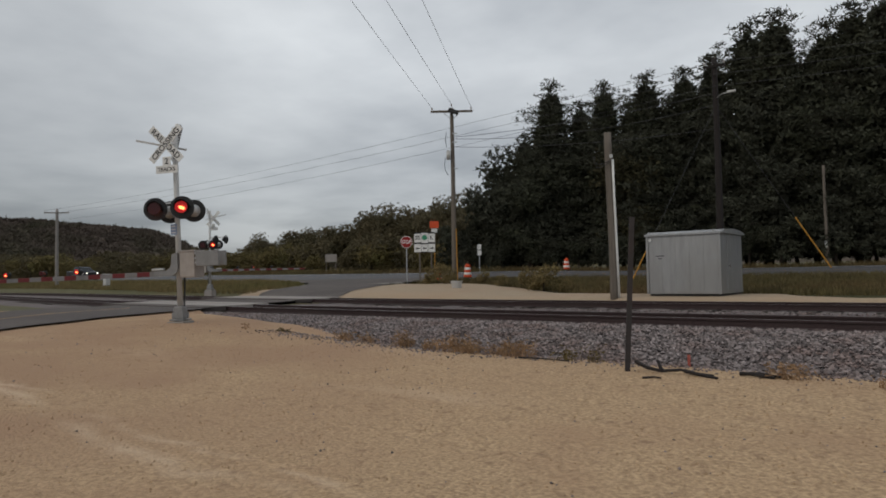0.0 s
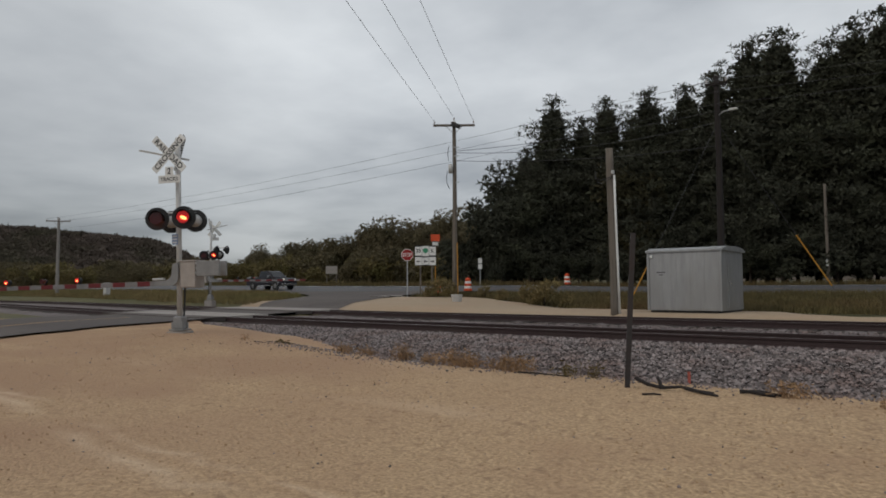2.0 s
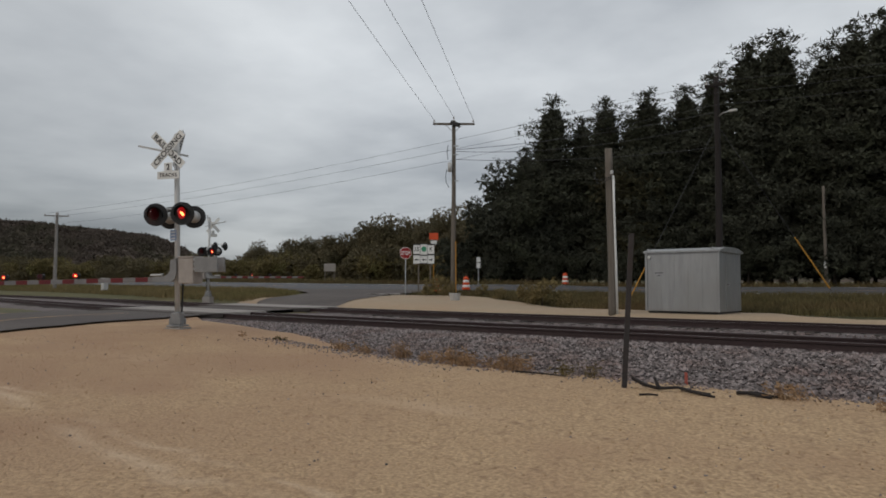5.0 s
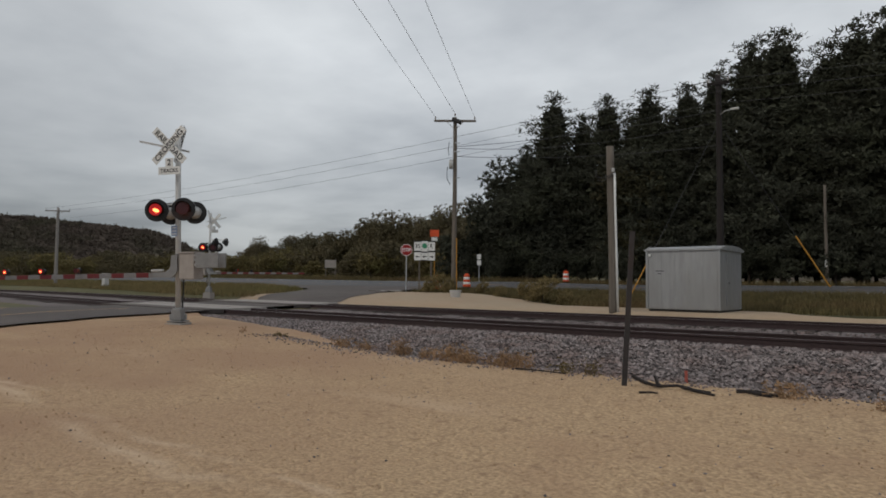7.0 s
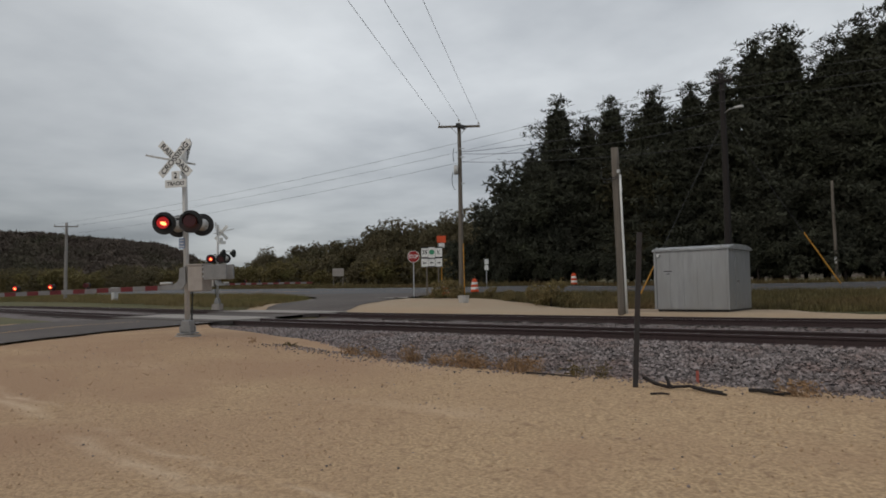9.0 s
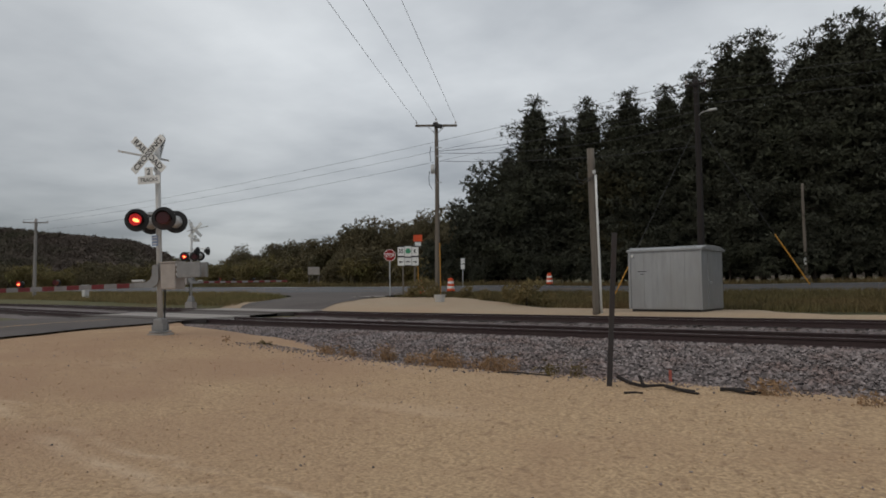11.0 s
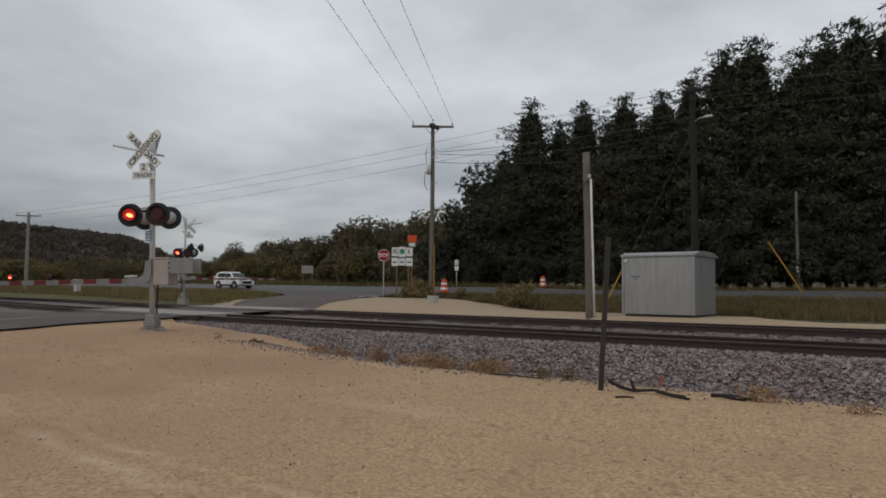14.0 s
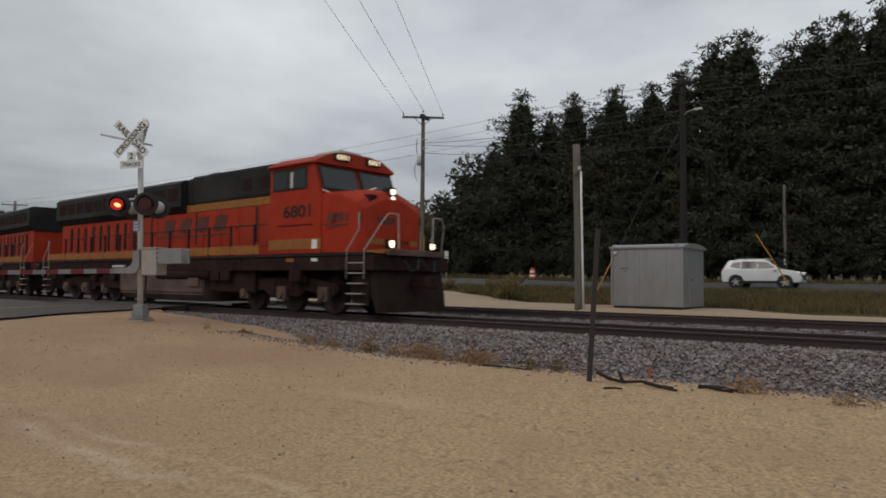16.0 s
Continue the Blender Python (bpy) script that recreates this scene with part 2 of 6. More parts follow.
def lot_material():
    """Tan packed gravel: fine grit, pale wheel tracks, darker damp patches and pebbles."""
    m, nt, b = principled("packed_tan_gravel")
    N, L = nt.nodes.new, nt.links.new
    tc = N("ShaderNodeTexCoord")

    def noise_at(scale, detail, lo, hi, stretch=(1, 1, 1)):
        mp, n, r = N("ShaderNodeMapping"), N("ShaderNodeTexNoise"), N("ShaderNodeMapRange")
        mp.inputs["Scale"].default_value = stretch
        n.inputs["Scale"].default_value, n.inputs["Detail"].default_value = scale, detail
        r.inputs[1].default_value, r.inputs[2].default_value = lo, hi
        L(tc.outputs["Object"], mp.inputs[0])
        L(mp.outputs[0], n.inputs["Vector"])
        L(n.outputs[0], r.inputs[0])
        return r.outputs[0]

    def mixc(fac, a, c):
        x = N("ShaderNodeMix")
        x.data_type = "RGBA"
        L(fac, x.inputs[0])
        for i, v in ((6, a), (7, c)):
            if isinstance(v, tuple):
                x.inputs[i].default_value = (*v, 1)
            else:
                L(v, x.inputs[i])
        return x.outputs[2]
    grit = noise_at(24, 10, 0.36, 0.66)
    col = mixc(grit, (0.55, 0.388, 0.235), (0.33, 0.224, 0.133))
    col = mixc(noise_at(0.55, 7, 0.50, 0.86), col, (0.38, 0.245, 0.150))
    col = mixc(noise_at(0.35, 3, 0.58, 0.75, (0.35, 1.6, 1)), col, (0.56, 0.41, 0.27))
    col = mixc(noise_at(7.0, 6, 0.56, 0.74), col, (0.29, 0.190, 0.118))
    # redder, browner fill towards the road
    sp = N("ShaderNodeSeparateXYZ")
    L(tc.outputs["Object"], sp.inputs[0])
    fx = N("ShaderNodeMapRange")
    fx.inputs[1].default_value, fx.inputs[2].default_value, fx.inputs[4].default_value = -4.0, -10.0, 0.85
    L(sp.outputs[0], fx.inputs[0])
    fm = N("ShaderNodeMath")
    fm.operation = "MULTIPLY"
    L(fx.outputs[0], fm.inputs[0])
    L(noise_at(0.4, 5, 0.3, 0.55), fm.inputs[1])
    col = mixc(fm.outputs[0], col, (0.36, 0.230, 0.145))
    # pale wheel tracks: bands beside straight lines across the lot
    sep = N("ShaderNodeSeparateXYZ")
    wob = N("ShaderNodeTexNoise")
    wob.inputs["Scale"].default_value, wob.inputs["Detail"].default_value = 0.8, 4
    L(tc.outputs["Object"], sep.inputs[0])
    L(tc.outputs["Object"], wob.inputs["Vector"])
    for a, c, d, wdt in WHEEL_TRACKS:
        acc = N("ShaderNodeMath")
        acc.operation = "MULTIPLY_ADD"
        L(sep.outputs[0], acc.inputs[0])
        acc.inputs[1].default_value, acc.inputs[2].default_value = a, d
        ac2 = N("ShaderNodeMath")
        ac2.operation = "MULTIPLY_ADD"
        L(sep.outputs[1], ac2.inputs[0])
        ac2.inputs[1].default_value = c
        L(acc.outputs[0], ac2.inputs[2])
        w2 = N("ShaderNodeMath")
        w2.operation = "MULTIPLY_ADD"
        L(wob.outputs[0], w2.inputs[0])
        w2.inputs[1].default_value = 0.9
        L(ac2.outputs[0], w2.inputs[2])
        ab = N("ShaderNodeMath")
        ab.operation = "ABSOLUTE"
        L(w2.outputs[0], ab.inputs[0])
        mr = N("ShaderNodeMapRange")
        mr.inputs[1].default_value, mr.inputs[2].default_value, mr.inputs[4].default_value = wdt, 0.0, 0.6
        L(ab.outputs[0], mr.inputs[0])
        mm = N("ShaderNodeMath")
        mm.operation = "MULTIPLY"
        L(mr.outputs[0], mm.inputs[0])
        L(noise_at(0.9, 6, 0.42, 0.66), mm.inputs[1])
        col = mixc(mm.outputs[0], col, (0.62, 0.47, 0.33))
    v = N("ShaderNodeTexVoronoi")
    v.inputs["Scale"].default_value = 26
    L(tc.outputs["Object"], v.inputs["Vector"])
    vr = N("ShaderNodeMapRange")
    vr.inputs[1].default_value, vr.inputs[2].default_value = 0.20, 0.10
    L(v.outputs["Distance"], vr.inputs[0])
    pick = N("ShaderNodeMath")
    pick.operation = "MULTIPLY"
    L(vr.outputs[0], pick.inputs[0])
    L(noise_at(3.0, 2, 0.52, 0.6), pick.inputs[1])
    col = mixc(pick.outputs[0], col, (0.20, 0.15, 0.105))
    L(col, b.inputs["Base Color"])
    b.inputs["Roughness"].default_value = 0.95
    b.inputs["Specular IOR Level"].default_value = 0.2
    bp = N("ShaderNodeBump")
    bp.inputs["Strength"].default_value, bp.inputs["Distance"].default_value = 0.7, 0.02
    L(grit, bp.inputs["Height"])
    L(bp.outputs[0], b.inputs["Normal"])
    return m


M["lot"] = lot_material()


# ---- mesh helpers ----
def bm_ob(name, bm, material, parent=None, smooth=False):
    me = bpy.data.meshes.new(name)
    bm.normal_update()
    if smooth:
        for f in bm.faces:
            f.smooth = True
    bm.to_mesh(me)
    bm.free()
    for x in material if isinstance(material, (list, tuple)) else [material]:
        me.materials.append(x)
    ob = new(name, me)
    if parent:
        ob.parent = parent
    return ob


def part(name, bm, material, parent, label="", smooth=False):
    ob = bm_ob(name, bm, material, parent, smooth)
    if label:
        ob["label"] = label
    return ob


def thing(name, m, label, category, group=""):
    ob = new(name)
    ob.empty_display_size = 0.2
    ob.matrix_basis = m
    return tagged(ob, label, category, group)


def box(bm, cx, cy, cz, sx, sy, sz, bevel=0.0, m=None, mi=0):
    """A box by its centre and full sizes, with bevelled edges."""
    r = bmesh.ops.create_cube(bm, size=1.0, matrix=(m or Matrix()) @ Matrix.Translation((cx, cy, cz)) @ Matrix.Diagonal((sx, sy, sz, 1)))
    vs = r["verts"]
    if bevel:
        es = list({e for v in vs for e in v.link_edges})
        q = bmesh.ops.bevel(bm, geom=es, offset=bevel, segments=2, affect="EDGES", profile=0.6)
        fs = q["faces"]
    fs = {f for v in vs if v.is_valid for f in v.link_faces}
    if mi:
        for f in fs:
            f.material_index = mi
    return bm


def rod(bm, p, q, r1, r2=None, seg=12, mi=0, caps=True):
    p, q = Vector(p), Vector(q)
    d = q - p
    m = Matrix.Translation((p + q) / 2) @ d.to_track_quat("Z", "Y").to_matrix().to_4x4()
    res = bmesh.ops.create_cone(bm, cap_ends=caps, segments=seg, radius1=r1, radius2=r1 if r2 is None else r2, depth=d.length, matrix=m)
    if mi:
        for f in {f for v in res["verts"] for f in v.link_faces}:
            f.material_index = mi
    return bm


def tube(bm, pts, r, seg=8):
    """A round bar through the points."""
    pts = [Vector(p) for p in pts]
    rings = []
    for i, p in enumerate(pts):
        d = (pts[min(i + 1, len(pts) - 1)] - pts[max(i - 1, 0)]).normalized()
        a = d.orthogonal().normalized() if not rings else (prev - d * prev.dot(d)).normalized()
        prev = a
        b = d.cross(a)
        rings.append([bm.verts.new(p + (a * math.cos(2 * math.pi * k / seg) + b * math.sin(2 * math.pi * k / seg)) * r) for k in range(seg)])
    for A, B in zip(rings, rings[1:]):
        for k in range(seg):
            bm.faces.new((A[k], A[(k + 1) % seg], B[(k + 1) % seg], B[k]))
    bm.faces.new(rings[0][::-1])
    bm.faces.new(rings[-1])
    return bm


def prism(bm, outline, y0, y1, mi=0, m=None):
    """An outline in x, z pulled from y0 to y1."""
    m = m or Matrix()
    A = [bm.verts.new(m @ Vector((x, y0, z))) for x, z in outline]
    B = [bm.verts.new(m @ Vector((x, y1, z))) for x, z in outline]
    n = len(outline)
    fs = [bm.faces.new(A), bm.faces.new(B[::-1])]
    for i in range(n):
        fs.append(bm.faces.new((A[i], B[i], B[(i + 1) % n], A[(i + 1) % n])))
    for f in fs:
        f.material_index = mi
    bmesh.ops.recalc_face_normals(bm, faces=fs)
    return fs


def lerp_table(table, x):
    for (a, va), (b, vb) in zip(table, table[1:]):
        if x <= b:
            k = min(max((x - a) / (b - a), 0), 1)
            return va + (vb - va) * k
    return table[-1][1]


def smooth01(a, b, x):
    k = min(max((x - a) / (b - a), 0), 1)
    return k * k * (3 - 2 * k)


def fbm(x, y, s, seed=0):
    return noise.fractal(Vector((x * s, y * s, seed * 7.3)), 1.0, 2.0, 3)


# ---- the lie of the land: x along the track, y away from the lot, z = 0 on the rail heads ----
LOT = [(-60, -1.0), (0, -0.76), (5, -0.70), (9.5, -0.45), (11, -0.5), (24.5, -0.45), (25.2, -0.02), (30, 0.02), (34, 0.22), (40.5, 0.66), (52, 1.10), (60, 1.15), (120, 2.2), (400, 4)]
ROADSIDE = [(-60, -0.7), (0, -0.42), (6, -0.16), (9, -0.06), (12, -0.075), (24.2, -0.075), (26, 0.22), (30, 0.40), (36, 0.60), (41, 0.78), (52, 1.30), (60, 1.40), (120, 2.6), (400, 5)]


def bend(x):
    """How far both tracks swing away from the lot on their gentle curve past the crossing."""
    d = -5 - x
    if d <= 0:
        return 0.0
    if d <= 40:
        return 0.002 * d * d
    if d <= 55:
        return 3.2 + 0.16 * (d - 40)
    e = min(d - 55, 40)
    return 5.6 + 0.16 * e - 0.002 * e * e


def heading(x):
    return math.atan((bend(x + 0.5) - bend(x - 0.5)))


def ground_z(x, y):
    y = y - bend(x) * smooth01(6, 10, y) * (1 - smooth01(27, 42, y))
    k = 1 - smooth01(-21 - 0.35 * (y - 14), -10 - 0.35 * (y - 14), x)
    c = smooth01(11.8, 13.0, y) * (1 - smooth01(24.0, 25.0, y))
    e = road_edge(y)
    kc = smooth01(e - 9.2, e - 8.4, x) * (1 - smooth01(e, e + 0.8, x))
    k = k * (1 - c) + kc * c
    far_left = 1 - smooth01(-95, -40, x)
    z = lerp_table(LOT, y) * (1 - k) + lerp_table(ROADSIDE, y) * k
    z += far_left * 0.4 * smooth01(20, 45, y)
    return z + 0.03 * fbm(x, y, 0.25) * (0.3 if 24 > y > 10 else 1)


def road_edge(y):
    """The right-hand edge of the crossing road."""
    return -22.4 - 0.5 * (y - 14.6)


def ribbon(name, material, us, edge_a, edge_b, lift, cross=8, along="x", kind="structure", label="", category="ground", skirt=0.0):
    """A sheet laid on the land between two edges."""
    bm = bmesh.new()
    rows = []
    for u in us:
        a, b = edge_a(u), edge_b(u)
        row = []
        for i in range(cross + 1):
            v = a + (b - a) * i / cross
            x, y = (u, v) if along == "x" else (v, u)
            row.append(bm.verts.new((x, y, ground_z(x, y) + lift)))
        rows.append(row)
    for A, B in zip(rows, rows[1:]):
        for i in range(cross):
            bm.faces.new((A[i], B[i], B[i + 1], A[i + 1]))
    bmesh.ops.recalc_face_normals(bm, faces=bm.faces)
    if bm.faces[:][0].normal.z < 0:
        bmesh.ops.reverse_faces(bm, faces=bm.faces)
    ob = bm_ob(name, bm, material, smooth=True)
    return tagged(ob, label, category, kind=kind)


def steps(a, b, d):
    n = max(1, round(abs(b - a) / d))
    return [a + (b - a) * i / n for i in range(n + 1)]


# ---- ground, road, track bed ----
GY = sorted({round(v, 3) for v in steps(-70, -10, 6) + steps(-10, 12, 0.5) + steps(12, 62, 1.0) + steps(62, 120, 6) + steps(120, 400, 40) + [700, 1500, 3000]})
GX = sorted({round(v, 3) for v in steps(-30, 14, 0.7) + steps(-120, -30, 3) + steps(14, 60, 4) + steps(-600, -120, 40) + steps(60, 500, 40) + [-3000, -1500, -1000, 1000, 2500]})


def build_ground():
    bm = bmesh.new()
    grid = [[bm.verts.new((x, y, ground_z(x, y) - 0.09)) for x in GX] for y in GY]
    for A, B in zip(grid, grid[1:]):
        for i in range(len(GX) - 1):
            bm.faces.new((A[i], A[i + 1], B[i + 1], B[i]))
    tagged(bm_ob("ground", bm, M["field"], smooth=True), "dry grassy soil of the open land", "ground", kind="structure")


build_ground()
LOT_FAR = lambda u: 10.55 + 0.42 * (1 - smooth01(-7, -3, u)) + 0.25 * fbm(u, 0, 0.5, 3) + 0.14 * fbm(u, 0, 2.4, 4)
ribbon("gravel_lot", M["lot"], steps(-29.6, 45, 0.4), lambda u: -40, lambda u: LOT_FAR(u) + (2.4 + 0.4 * fbm(u, 0, 0.9, 13)) * (1 - smooth01(-18.0, -10.5, u)), 0.0, cross=110,
       label="packed tan gravel lot with pale wheel tracks", category="gravel lot")

# the crossing road: across the tracks and up to the highway, flaring at the junction
FLARE = lambda y: 9.0 * smooth01(31, 42, y) ** 2
ribbon("road", M["asphalt"], steps(-60, 41.5, 0.5), lambda y: road_edge(y) + FLARE(y) + 0.12 * fbm(y, 0, 0.8, 9),
       lambda y: road_edge(y) - 8.2 - FLARE(y) * 1.2 + 0.12 * fbm(y, 0, 0.8, 11), 0.055, cross=10, along="y",
       label="worn grey asphalt side road over the crossing", category="road")
ribbon("highway", M["asphalt_dark"], steps(-420, 300, 3), lambda u: 40.6, lambda u: 51.6, 0.02, cross=6,
       label="two-lane dark asphalt highway beside the pines", category="road")
for nm, a, b, mt, lb in (("edge_line", 41.35, 41.47, M["white"], "worn white edge line"), ("edge_line", 50.6, 50.72, M["white"], "worn white edge line"),
                         ("centre_line", 46.0, 46.12, M["yellow"], "yellow centre line")):
    ribbon(nm, mt, [u for u in steps(-420, 300, 3)], lambda u, a=a: a, lambda u, b=b: b, 0.026, cross=1, label=lb, category="road marking")
ribbon("road_centre_line", M["yellow"], steps(-30, 13, 0.5), lambda y: road_edge(y) - 4.0, lambda y: road_edge(y) - 4.12, 0.061, cross=1, along="y",
       label="faded yellow centre line on the side road", category="road marking")
# sandy strip behind the far track
ribbon("sandy_strip", M["sand"], steps(-31, 30, 0.5), lambda u: 24.3, lambda u: 28.9 + 0.5 * fbm(u, 0, 0.3, 5) + 4.4 * (1 - smooth01(-26, -13, u)) - 3.6 * smooth01(-8.0, -4.0, u), 0.03, cross=14,
       label="tan sandy service strip behind the tracks", category="ground")
ribbon("sandy_shoulder", M["sand"], steps(22.5, 30, 0.5), lambda y: road_edge(y) - 8.4 - 2.2 * math.sin(math.pi * (y - 22.5) / 7.5), lambda y: road_edge(y) - 8.0, 0.02, cross=4, along="y",
       label="tan sandy shoulder of the side road", category="ground")

TRACKS = (15.05, 21.55)
BX0, BX1 = -27.0, 40.0


def ballast_z(y):
    return lerp_table([(10.2, -0.56), (10.7, -0.50), (13.2, -0.20), (17.1, -0.20), (18.3, -0.27), (19.5, -0.20), (23.6, -0.20), (24.6, -0.34), (25.2, -0.5)], y)


def build_ballast(name, x0, x1, ya, yb):
    bm = bmesh.new()
    us, ys = steps(x0, x1, 0.25), steps(ya, yb, 0.22)
    grid = [[bm.verts.new((u, y + bend(u), ballast_z(y) + 0.05 * fbm(u, y, 1.2, 2) + 0.035 * fbm(u, y, 5, 6))) for u in us] for y in ys]
    for A, B in zip(grid, grid[1:]):
        for i in range(len(us) - 1):
            bm.faces.new((A[i], A[i + 1], B[i + 1], B[i]))
    return tagged(bm_ob(name, bm, M["ballast"]), "grey crushed-stone ballast bed of the tracks", "ballast", kind="structure")


build_ballast("ballast", BX0, BX1, 10.2, 25.2)
build_ballast("ballast", -110, -30.4, 12.0, 25.2)


def scatter_stones(name, n, x0, x1, y0, y1, size, seed, top, material, label, category, bias=1.0):
    """Loose broken stones, joined."""
    rng = np.random.default_rng(seed)
    base = np.array([(0, 0, 1), (0.9, 0, 0.2), (0.2, 0.85, 0.25), (-0.8, 0.35, 0.1), (-0.4, -0.8, 0.2), (0.5, -0.7, -0.3), (0, 0, -0.8)], float)
    tri = np.array([(0, 1, 2), (0, 2, 3), (0, 3, 4), (0, 4, 5), (0, 5, 1), (6, 2, 1), (6, 3, 2), (6, 4, 3), (6, 5, 4), (6, 1, 5)])
    V, F = [], []
    for i in range(n):
        x, y = rng.uniform(x0, x1), y0 + (y1 - y0) * rng.random() ** bias
        s = size * rng.uniform(0.5, 1.4)
        a = rng.uniform(0, 6.28)
        ca, sa = math.cos(a), math.sin(a)
        p = base * (1 + rng.uniform(-0.3, 0.3, base.shape)) * np.array([s, s * rng.uniform(0.6, 1), s * rng.uniform(0.5, 0.9)])
        p = np.stack([p[:, 0] * ca - p[:, 1] * sa, p[:, 0] * sa + p[:, 1] * ca, p[:, 2]], 1)
        F.append(tri + len(V) * 7)
        V.append(p + np.array([x, y, top(x, y) + 0.25 * s]))
    me = bpy.data.meshes.new(name)
    me.from_pydata(np.concatenate(V).tolist(), [], np.concatenate(F).tolist())
    me.materials.append(material)
    return tagged(new(name, me), label, category, kind="stuff")


scatter_stones("ballast_stones", 34000, -22, 6, 10.30, 14.0, 0.038, 1, lambda x, y: ballast_z(y - bend(x)) + 0.03, M["stone"], "loose grey crushed ballast stones on the near slope", "ballast stones")
scatter_stones("ballast_stones", 6000, -23, 4, 17.0, 19.7, 0.035, 2, lambda x, y: ballast_z(y - bend(x)) + 0.03, M["stone"], "loose grey crushed ballast stones between the tracks", "ballast stones")
scatter_stones("stray_ballast", 2600, -14, 6, 9.3, 10.8, 0.024, 6, lambda x, y: ground_z(x, y), M["stone"], "stray grey stones along the ballast toe", "stones", bias=0.35)
scatter_stones("pebbles", 7000, -17, 8, 2.0, 10.6, 0.013, 3, lambda x, y: ground_z(x, y), M["lot"], "small tan pebbles on the gravel lot", "pebbles", bias=0.8)
scatter_stones("dark_pebbles", 420, -17, 8, 2.0, 10.6, 0.016, 4, lambda x, y: ground_z(x, y), M["stone"], "scattered grey stones on the gravel lot", "pebbles", bias=0.7)

RAIL = [(-0.075, -0.172), (0.075, -0.172), (0.075, -0.158), (0.012, -0.14), (0.010, -0.05), (0.036, -0.04), (0.037, -0.008), (0.030, 0), (-0.030, 0), (-0.037, -0.008), (-0.036, -0.04), (-0.010, -0.05), (-0.012, -0.14), (-0.075, -0.158)]


def sweep_rail(bm, side):
    """The rail section carried along the curve of the track."""
    rings = []
    for u in steps(-200, -110, 6) + steps(-108, -4, 2) + steps(0, 60, 12):
        a = heading(u)
        rings.append([bm.verts.new((u - (side + w) * math.sin(a), bend(u) + (side + w) * math.cos(a), z)) for w, z in RAIL])
    n = len(RAIL)
    for A, B in zip(rings, rings[1:]):
        for i in range(n):
            bm.faces.new((A[i], A[(i + 1) % n], B[(i + 1) % n], B[i]))
    bm.faces.new(rings[0])
    bm.faces.new(rings[-1][::-1])
    bmesh.ops.recalc_face_normals(bm, faces=bm.faces)
    bm.normal_update()


def build_track(cy):
    tr = thing("railway_track", pose(0, cy, 0), "rusty steel railway track on timber ties", "railway track", "main tracks")
    for side in (-0.7525, 0.7525):
        bm = bmesh.new()
        sweep_rail(bm, side)
        for f in bm.faces:
            if f.normal.z > 0.9 and f.calc_center_median().z > -0.004:
                f.material_index = 1
        part("rail", bm, [M["rail"], M["railtop"]], tr, "rusty rail with a worn bright head")
    bm = bmesh.new()
    box(bm, 0, 0, -0.255, 0.23, 2.6, 0.17, 0.012)
    me = None
    n = 0
    for k in range(0, 130):
        x = 18 - k * 0.52
        if -32 < x < -23.5:
            continue
        n += 1
        if me is None:
            ob = part("tie", bm, M["tie"], tr)
            me = ob.data
        else:
            ob = new("tie", me)
            ob.parent = tr
        ob.location, ob.rotation_euler = (x, bend(x) + random.uniform(-0.04, 0.04), random.uniform(-0.012, 0.004)), (0, 0, heading(x) + random.uniform(-0.015, 0.015))
    # concrete crossing panels between and beside the rails
    for y0, y1 in ((-1.75, -0.84), (-0.66, 0.66), (0.84, 1.75)):
        for k in range(4):
            bm = bmesh.new()
            off = -0.5 * (cy + (y0 + y1) / 2 - 14.6)
            px_ = -22.6 - 2.3 * k - 1.15 + off
            box(bm, 0, (y0 + y1) / 2, -0.07, 2.27, y1 - y0, 0.16, 0.012, m=pose(px_, bend(px_), 0, 0, 0, math.degrees(heading(px_))))
            part("crossing_panel", bm, M["concrete"] if y0 > -1 else M["asphalt"], tr, "worn concrete crossing panel")
    return tr


for cy in TRACKS:
    build_track(cy)


# ---- plants ----
def tri_mesh(name, V, material):
    V = np.asarray(V, float).reshape(-1, 3)
    me = bpy.data.meshes.new(name)
    me.from_pydata(V.tolist(), [], np.arange(len(V)).reshape(-1, 3).tolist())
    me.materials.append(material)
    return me


def tuft_tris(rng, centres, size, count, flat=0.6, droop=0.0, slim=0.28):
    """Small pointed leaves or needle sprays round each centre."""
    c = np.repeat(np.asarray(centres, float), count, 0)
    n = len(c)
    d = rng.normal(size=(n, 3)) * np.array([1, 1, flat])
    d /= np.linalg.norm(d, axis=1, keepdims=True)
    d[:, 2] -= droop
    e = np.cross(d, rng.normal(size=(n, 3)))
    e /= np.linalg.norm(e, axis=1, keepdims=True) + 1e-9
    s = size * rng.uniform(0.6, 1.4, (n, 1))
    base = c + d * s * rng.uniform(0, 0.5, (n, 1))
    return np.stack([base - e * s * slim, base + e * s * slim, base + d * s], 1)


